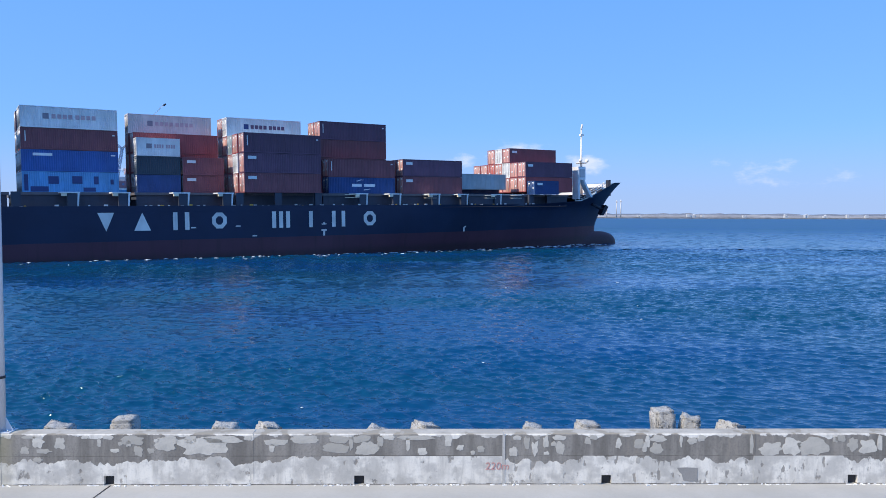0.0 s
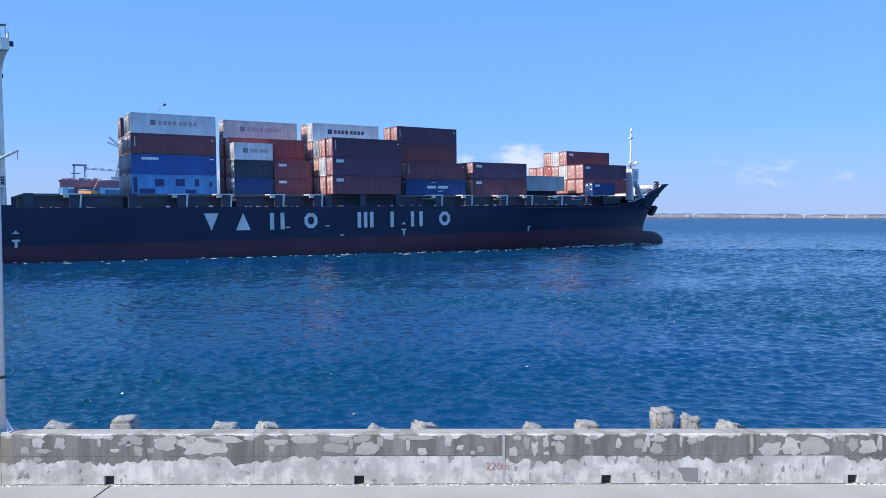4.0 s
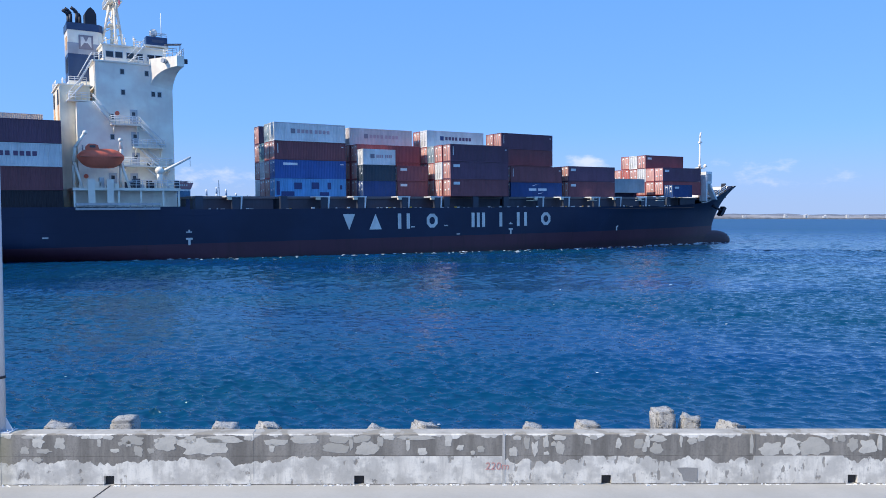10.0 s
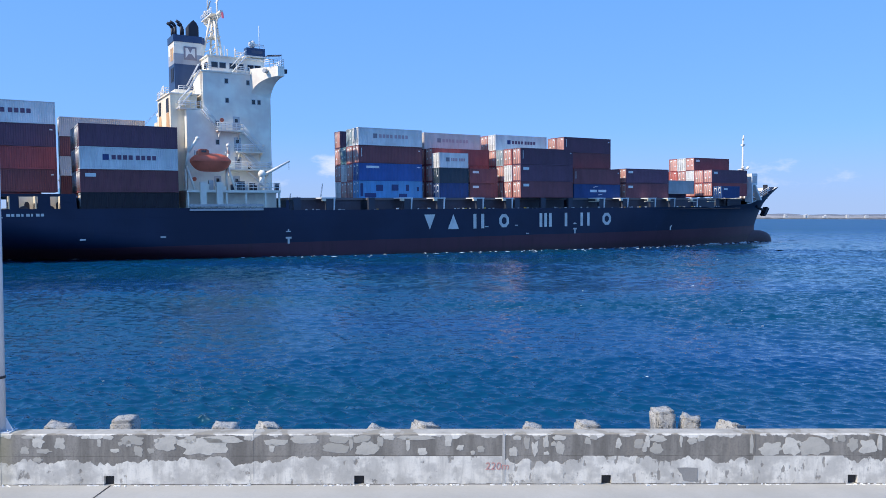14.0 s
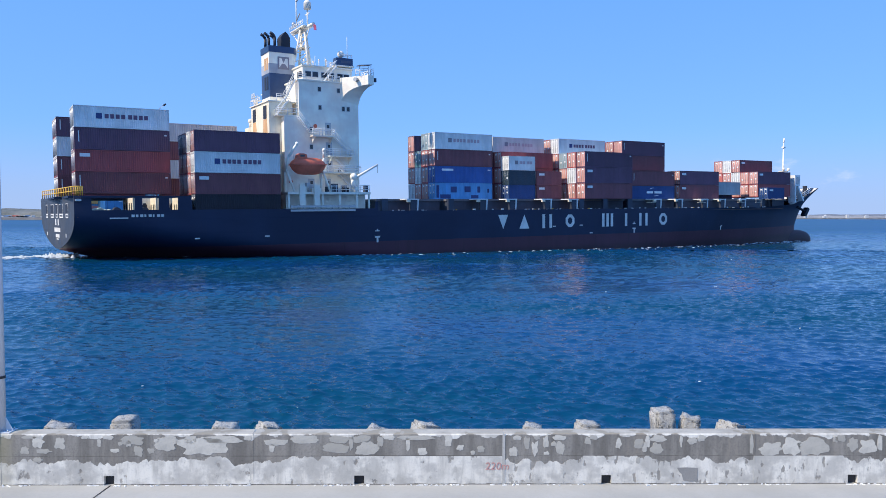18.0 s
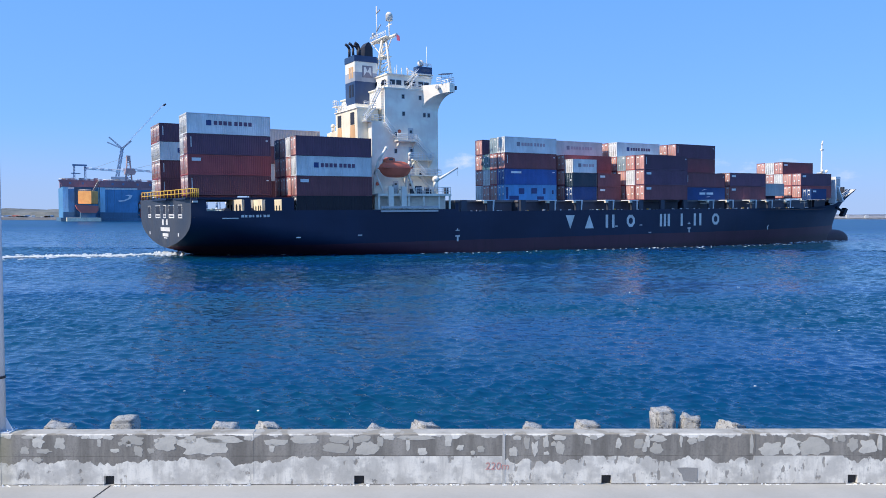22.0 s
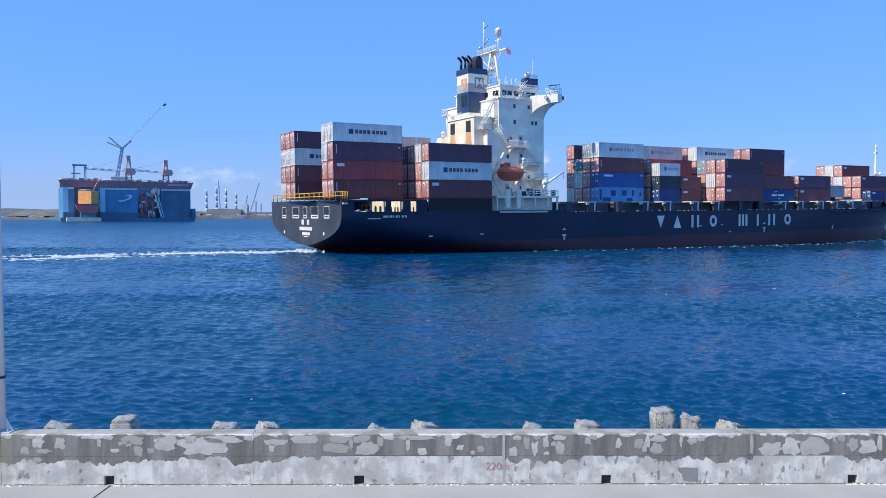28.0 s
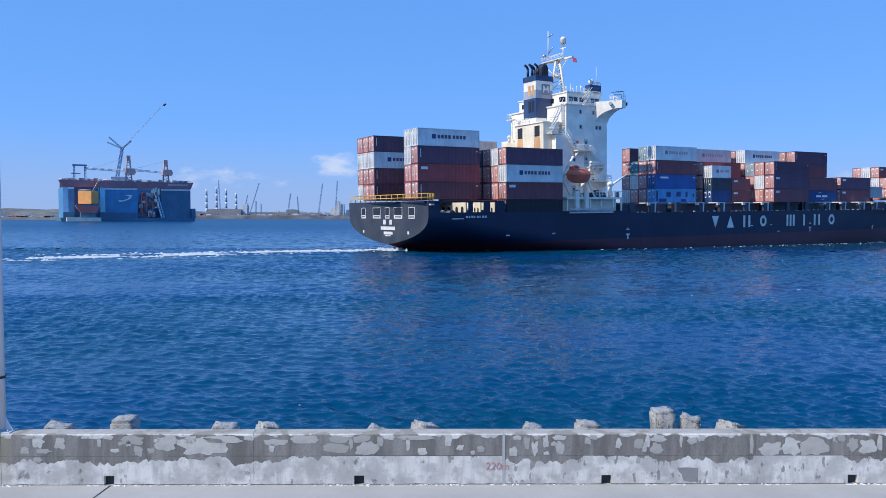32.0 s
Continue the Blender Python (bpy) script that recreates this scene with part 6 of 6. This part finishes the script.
    part("board_shelf", Mesh().box(-19.1, -15.8, -7.7, -5.8, 30.55, 30.75), M_HOUSE, rh)
    part("name_bar", Mesh().box(-18.0, -16.3, -7.43, -7.4, 31.2, 31.6), M_FUNNEL_GREY, rh, "row of dull characters as a bar")
    part("board_rail", fence(Mesh(), (-18.3, -7.3, 32.1), (-16.0, -7.3, 32.1), 3, 0.5), M_RAIL, rh)
    for x, y, h in ((-21.5, -5.0, 2.0), (-22.4, -6.0, 1.3), (-20.4, -6.6, 1.5), (-19.8, 3, 2.6), (-17.0, 4, 2.0), (-16.6, -6.8, 5.2)):
        part("whip_aerial", Mesh().tube((x, y, 30.4), (x, y, 30.4 + h), 0.05, 5), M_RAIL, ship)


M_BANDGREY = paint("funnel_pale_slate", (0.33, 0.35, 0.39), 0.5, 0.25)
M_EMBLEM = paint("emblem_grey", (0.22, 0.20, 0.23), 0.5, 0.2)
M_TRANSOM = paint("transom_grey_blue", (0.040, 0.047, 0.062), 0.5, 0.35, 0.05)


def build_ship():
    ship = thing("container_ship", "large navy blue container ship under way", "ship")
    build_hull(ship)
    build_house(ship)
    ABOARD.append((ship, Matrix.Identity(4)))


def build_lifeboat():
    boat = thing("lifeboat", "bright orange enclosed lifeboat hung in white davits", "lifeboat")
    rows = []
    for i in range(17):
        f = i / 16
        x = -2.9 + 5.8 * f
        w = 1.25 * (1 - abs(2 * f - 1) ** 3.2) + 0.03
        hgt = 1.15 * (1 - abs(2 * f - 1) ** 4) + 0.2
        rows.append([(x, w * math.cos(a) * (1.0 if math.sin(a) > 0 else 0.92), 0.15 + hgt * math.sin(a) * (0.8 if math.sin(a) > 0 else 1.15))
                     for a in [2 * math.pi * k / 18 for k in range(19)]])
    hull = part("hull", Mesh().sheet(rows, True), M_ORANGE, boat)
    part("fender_strip", Mesh().box(-2.6, 2.6, -1.3, 1.3, 0.05, 0.2), M_ORANGE, hull)
    can = part("steering_cupola", Mesh().prism([(-1.9, 0.9), (-0.2, 0.9), (-0.4, 1.65), (-0.8, 1.8), (-1.5, 1.8), (-1.8, 1.5)], "y", -0.6, 0.6), M_ORANGE, boat, "raised steering position")
    part("cupola_window", Mesh().box(-1.4, -0.7, -0.62, 0.62, 1.3, 1.6), M_GLASS, can)
    for x in (-2.2, 2.2):
        part("lifting_hook", Mesh().tube((x, 0, 0.9), (x, 0, 1.6), 0.06, 6), M_STEEL, boat)
    ABOARD.append((boat, pose(-25.95, -12.5, 14.1)))


# ---- containers ----
CACHE = {}
TAGS = random.Random(31)
LONG, SHORT, WIDE = 12.33, 6.1, 2.44


def container_meshes(length, h, colour):
    key = (length, h, colour)
    if key in CACHE:
        return CACHE[key]
    mat, c = PAINTS[colour], WIDE / 2
    fr = Mesh()
    for x in (0, length - 0.12):
        for y in (-c, c - 0.12):
            fr.box(x, x + 0.12, y, y + 0.12, 0, h)
    for y in (-c, c - 0.08):
        fr.box(0.12, length - 0.12, y, y + 0.08, 0, 0.16).box(0.12, length - 0.12, y, y + 0.08, h - 0.1, h)
    for x in (0, length - 0.1):
        fr.box(x, x + 0.1, -c + 0.12, c - 0.12, 0, 0.16).box(x, x + 0.1, -c + 0.12, c - 0.12, h - 0.12, h)
    for x in (-0.004, length - 0.174):
        for y in (-c - 0.004, c - 0.158):
            for z in (-0.0, h - 0.118):
                fr.box(x, x + 0.178, y, y + 0.162, z, z + 0.118)

    def corrugated(n, span, depth):
        p = []
        for i in range(n):
            a = span * i / n
            s = span / n
            p += [(a, 0), (a + 0.26 * s, 0), (a + 0.5 * s, depth), (a + 0.76 * s, depth)]
        return p + [(span, 0)]
    sides = []
    for s in (-1, 1):
        pr = corrugated(round((length - 0.24) / 0.28), length - 0.24, 0.045)
        sides.append(Mesh().sheet([[(0.12 + a, s * (c - 0.015 - d), z) for a, d in pr] for z in (0.16, h - 0.1)], False).data("side_panel", mat))
    pr = corrugated(9, WIDE - 0.24, 0.045)
    end = Mesh().sheet([[(length - 0.03 - d, -c + 0.12 + a, z) for a, d in pr] for z in (0.16, h - 0.12)], False).data("end_panel", mat)
    roof = Mesh().box(0.1, length - 0.1, -c + 0.08, c - 0.08, h - 0.05, h - 0.02).data("roof", mat)
    floor = Mesh().box(0.1, length - 0.1, -c + 0.08, c - 0.08, 0.1, 0.15).data("floor", M_DECK)
    # doors of dark containers take the colour brightened for sunlight
    doors = [Mesh().box(0.03, 0.07, s0, s1, 0.16, h - 0.12).data("door", SUNLIT_DOOR_PAINTS.get(colour, mat)) for s0, s1 in ((-c + 0.13, -0.01), (0.01, c - 0.13))]
    bar = Mesh().tube((0, 0, 0.1), (0, 0, h - 0.1), 0.036, 6).box(-0.05, 0.03, -0.06, 0.06, 0.9, 1.0).box(-0.05, 0.03, -0.06, 0.06, h - 0.4, h - 0.3).data("locking_bar", M_STEEL)
    plate = Mesh().box(0.018, 0.03, -0.3, 0.3, h - 0.5, h - 0.24).data("label_plate", M_PLATE)
    plate2 = Mesh().box(0.018, 0.03, -0.2, 0.18, 1.1, 1.38).data("label_plate", M_PLATE)
    CACHE[key] = (fr.data("frame", mat), sides, end, roof, floor, doors, bar, plate, plate2)
    return CACHE[key]


LABELS = {"maroon": "maroon steel shipping container", "wine": "dark wine-coloured steel shipping container", "red": "red steel shipping container",
          "rose": "faded red steel shipping container", "white": "white steel shipping container", "cream": "pale cream steel shipping container",
          "blue": "bright blue steel shipping container", "black": "steel shipping container, its deep shade painted near-black", "cobalt": "deep blue steel shipping container", "navy": "dark navy steel shipping container", "sky": "light blue container with dark painted windows",
          "teal": "dull teal steel shipping container", "grey": "grey-blue steel shipping container", "green": "dark green-blue steel shipping container"}


def container(x, k, z, length, h, colour, mark="", state=""):
    """A container at x along the ship, in column k counted from starboard, with its floor at z."""
    box = thing("shipping_container", LABELS[colour] + state, "container", group="containers on the ship")
    fr, sides, end, roof, floor, doors, bar, plate, plate2 = container_meshes(length, h, colour)
    for name, me in (("frame", fr), ("side_panel", sides[0]), ("side_panel", sides[1]), ("end_panel", end), ("roof", roof), ("floor", floor)):
        part(name, me, None, box)
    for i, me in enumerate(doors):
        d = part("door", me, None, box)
        for y in (0.28, 0.84):
            part("locking_bar", bar, None, d, m=pose(0.0, (y if i else -y), 0.06))
        shown = TAGS.random()
        for me in ((plate, plate2) if shown < 0.55 else (plate,) if shown < 0.8 else (plate2,) if shown < 0.95 else ()):
            part("label_plate", me, None, d, "white label plate", pose(0, 0.55 if i else -0.6, -0.12 * i))
    c = -WIDE / 2 - 0.012
    u = length / LONG
    if mark in ("logo", "faint"):
        tint = M_LOGO_RED if mark == "logo" else M_LOGO_FAINT
        part("emblem", Mesh().box(length * 0.225, length * 0.225 + 0.75, c, c + 0.02, h * 0.42, h * 0.68), M_LOGO_NAVY if mark == "logo" else M_EMBLEM, box, "dark square emblem" if mark == "logo" else "faded grey emblem")
        for start in (length * 0.225 + 1.1, length * 0.225 + 1.4 + 2.7 * u):
            word = Mesh()
            for i in range(4):
                a = start + 0.7 * u * i
                word.box(a, a + 0.5 * u, c, c + 0.02, h * 0.45, h * 0.65)
            part("brand_bar", word, tint, box, "row of dull plum bars" if mark == "logo" else "row of faded red bars")
    elif mark == "bars":
        part("brand_bar", Mesh().box(0.5, 0.62, c, c + 0.02, h * 0.35, h * 0.85), M_PLATE, box, "upright white bar")
        part("code_bar", Mesh().box(length - 0.75, length - 0.4, c, c + 0.02, h * 0.74, h * 0.8), M_PLATE, box)
    elif mark == "corner":
        part("brand_bar", Mesh().box(0.6, 1.9, c, c + 0.02, h * 0.68, h * 0.84), M_PLATE, box, "small white bar")
    elif mark == "word":
        part("brand_bar", Mesh().box(1.4, 3.8, c, c + 0.02, h * 0.72, h * 0.85), M_PLATE, box, "white bar")
        part("code_bar", Mesh().box(length - 1.0, length - 0.4, c, c + 0.02, h * 0.78, h * 0.84), M_PLATE, box)
    elif mark == "arcs":
        x0 = length * 0.34
        part("brand_bar", Mesh().box(x0, x0 + 1.8, c, c + 0.02, h * 0.42, h * 0.6), M_PLATE, box, "white bar")
        part("brand_bar", Mesh().box(x0 + 2.2, x0 + 4.3, c, c + 0.02, h * 0.42, h * 0.6), M_PLATE, box)
        part("brand_arc", Mesh().prism([(x0 + 0.9, h * 0.74), (x0 + 1.6, h * 0.83), (x0 + 2.3, h * 0.86), (x0 + 1.6, h * 0.87), (x0 + 0.9, h * 0.8)], "y", c, c + 0.02), M_PLATE, box)
        part("brand_arc", Mesh().prism([(x0 + 2.2, h * 0.2), (x0 + 2.9, h * 0.22), (x0 + 3.6, h * 0.3), (x0 + 2.9, h * 0.27), (x0 + 2.2, h * 0.25)], "y", c, c + 0.02), M_PLATE, box)
    elif mark == "office":
        for a, b, p, q in ((3.2, 4.5, 0.42, 0.78), (6.2, 7.5, 0.44, 0.8), (9.0, 9.6, 0.42, 0.8), (1.0, 3.2, 0.05, 0.3), (7.6, 9.2, 0.06, 0.26), (0.25, 0.75, 0.1, 0.85), (11.2, 11.6, 0.42, 0.66)):
            part("painted_window", Mesh().box(a, b, c, c + 0.02, h * p, h * q), M_LOGO_NAVY, box, "dark painted window")
    ABOARD.append((box, pose(x, -(12.5 - 2.5 * k), z)))
    return box


HI, STD = 2.94, 2.62


def stack(x, k, z, tiers, length=LONG):
    for item in tiers:
        colour, h, mark = (item + (HI, ""))[:3] if len(item) == 1 else (item + ("",))[:3]
        container(x, k, z, length, h, colour, mark)
        z += h + 0.05


def H(colour, mark=""):
    return (colour, HI, mark)


def S(colour, mark=""):
    return (colour, STD, mark)


def load_containers():
    b = 9.09
    # foremost of the main bays, abaft the painted name
    stack(0.3, 3, b, (H("sky", "office"), H("blue", "word"), H("maroon", "bars"), H("white", "faint")))
    stack(0.3, 4, b, (H("red"), H("red"), H("red"), H("grey")))
    stack(0.3, 5, b, (H("red"), H("white"), H("teal")))
    stack(0.3, 6, b, (H("white"), H("red"), H("maroon"), H("wine")))
    # second bay
    stack(14.65, 2, b, (S("cobalt"), S("green"), S("white", "faint")), SHORT)
    stack(21.1, 2, b, (S("maroon", "corner"), S("maroon", "corner")), SHORT)
    stack(14.75, 3, b, (H("maroon"), H("red"), H("red")))
    stack(14.55, 4, b, (H("maroon"), H("red"), H("maroon"), H("cream", "faint")))
    # third bay
    stack(28.7, 0, b, (H("maroon", "corner"), H("wine", "corner"), H("wine", "bars")))
    stack(28.55, 1, b, (H("red"), H("white"), H("red")))
    stack(28.55, 2, b, (H("red"), H("red"), H("grey")))
    stack(28.55, 3, b, (H("red"), H("maroon"), H("red"), H("white", "logo")))
    stack(28.55, 4, b, (H("red"), H("red"), H("maroon"), H("red")))
    # fourth bay
    stack(43.45, 1, b, (S("cobalt", "arcs"), H("maroon", "bars")))
    stack(43.2, 2, b, (H("red"), H("maroon"), H("maroon"), H("wine", "bars")))
    stack(43.2, 3, b, (H("red"), H("maroon"), H("red"), H("red")))
    # fifth bay
    stack(57.45, 1, b, (H("maroon", "corner"), H("wine", "corner")))
    stack(57.45, 2, b, (H("red"), H("red")))
    # sixth bay
    stack(71.6, 4, b, (H("navy"),))
    stack(71.4, 3, 10.1, (H("grey"),))
    # bow bay
    b = 9.6
    stack(87.0, 1, b - 0.5, (S("cobalt", "corner"),), SHORT)
    stack(86.7, 2, b, (H("red"), H("wine", "corner")))
    stack(86.7, 3, b, (H("red"), H("red")))
    stack(86.7, 4, b, (H("red"), H("white"), H("maroon", "corner")))
    stack(86.7, 5, b, (H("red"), H("red"), H("white")))
    stack(86.7, 6, b, (H("red"), H("rose"), H("red")))
    stack(86.7, 7, b, (H("red"), H("red")))
    stack(86.7, 8, b, (H("red"), H("red")))
    # abaft the house
    b = 9.72
    stack(-43.05, 0, 6.94, ((("black", 2.75, ""),)[0], H("maroon", "corner"), H("white", "logo"), H("wine")))
    stack(-43.05, 1, b, (H("red"), H("red"), H("white")))
    stack(-43.05, 2, b, (H("maroon"), H("maroon"), H("maroon")))
    stack(-43.05, 3, b, (H("wine"), H("maroon"), H("navy")))
    stack(-43.6, 8, b, (H("maroon"), H("white"), H("maroon"), H("cream")))
    # on the stern
    b = 9.86
    stack(-57.6, 2, b, (H("maroon", "bars"), H("red", "corner"), H("wine", "bars"), H("white", "logo")))
    stack(-57.6, 3, b, (H("red"), H("red"), H("white"), H("white")))
    stack(-58.6, 8, b, (H("maroon", "bars"), H("maroon", "bars"), H("white", "logo"), H("wine", "bars")))
    stack(-58.6, 9, b, (H("red"), H("red"), H("white"), H("red")))
    stack(-58.6, 10, b, (H("white"), H("red"), H("white"), H("red")))


def build_foam():
    """Broken white water: the wake astern and the wash along the bow, as low flat flecks."""
    rng = random.Random(77)

    def fleck(mesh, x, y, sx, sy, z):
        n = 7
        pts = [(x + sx * math.cos(2 * math.pi * i / n) * rng.uniform(0.6, 1.1), y + sy * math.sin(2 * math.pi * i / n) * rng.uniform(0.5, 1.1)) for i in range(n)]
        mesh.add([(px, py, 0.01) for px, py in pts] + [(x, y, z)], [(i, (i + 1) % n, n) for i in range(n)], True)
    wake = Mesh()
    for i in range(9000):
        d = rng.random() ** 0.9 * 120
        core = i % 2
        off = rng.gauss(0, 0.7 + 0.02 * d if core else 1.8 + 0.055 * d) + 1.6 * math.sin(d * 0.09) * clip(d / 20)
        if noise.noise((d * 0.13, off * 0.4, 4.0)) + 0.6 * noise.noise((d * 0.5, off * 1.3, 9.0)) < (-0.12 if core else 0.10) + d * 0.0022:
            continue
        fleck(wake, -57.5 - d, off, rng.uniform(0.12, 0.65), rng.uniform(0.07, 0.26), rng.uniform(0.05, 0.22) * (1 - d / 150))
    for i in range(60):      # the boil under the transom
        fleck(wake, -57.0 - 4.0 * rng.random(), rng.gauss(-1.0, 1.6), rng.uniform(0.2, 0.7), rng.uniform(0.15, 0.5), rng.uniform(0.2, 0.6))
    ob = thing("wake", "white churned wake trailing behind the ship", "foam", mesh=wake, material=M_FOAM, kind="stuff")
    ABOARD.append((ob, pose(0, 0, 0.07)))
    wash = Mesh()
    for i in range(190):
        x = 112 - 85 * rng.random() ** 1.5 if i < 150 else rng.uniform(-58, 30)
        y = -breadth(x, -1.2) - 0.4 - abs(rng.gauss(0.0, 3.0))
        big = 2.0 if 76 < x < 107 and i % 2 == 0 else 1.0
        fleck(wash, x, y, big * rng.uniform(0.15, 0.7), big * rng.uniform(0.06, 0.2), big * rng.uniform(0.03, 0.12))
    ob = thing("bow_wash", "small white flecks of wash along the hull", "foam", mesh=wash, material=M_FOAM, kind="stuff")
    ABOARD.append((ob, pose(0, 0, 0.03)))


build_ship()
build_lifeboat()
load_containers()
build_foam()


def motions():
    times = [2.0 * i for i in range(17)]
    flat = {"wake", "bow_wash"}
    for ob, local in ABOARD:
        rows = []
        for t in times:
            m = ship_pose(t)
            if ob.name in flat:     # foam stays level on the water
                m = Matrix.Translation(m.translation) @ Euler((0, 0, m.to_euler().z)).to_matrix().to_4x4()
            rows.append((t, m @ local))
        walk(ob, rows)
    # the chop drifts slowly before the wind
    for sheet in (WATER, FLECKS):
        walk(sheet, [(0.0, pose(0, 0, 0)), (32.0, pose(14, -6, 0))])


motions()
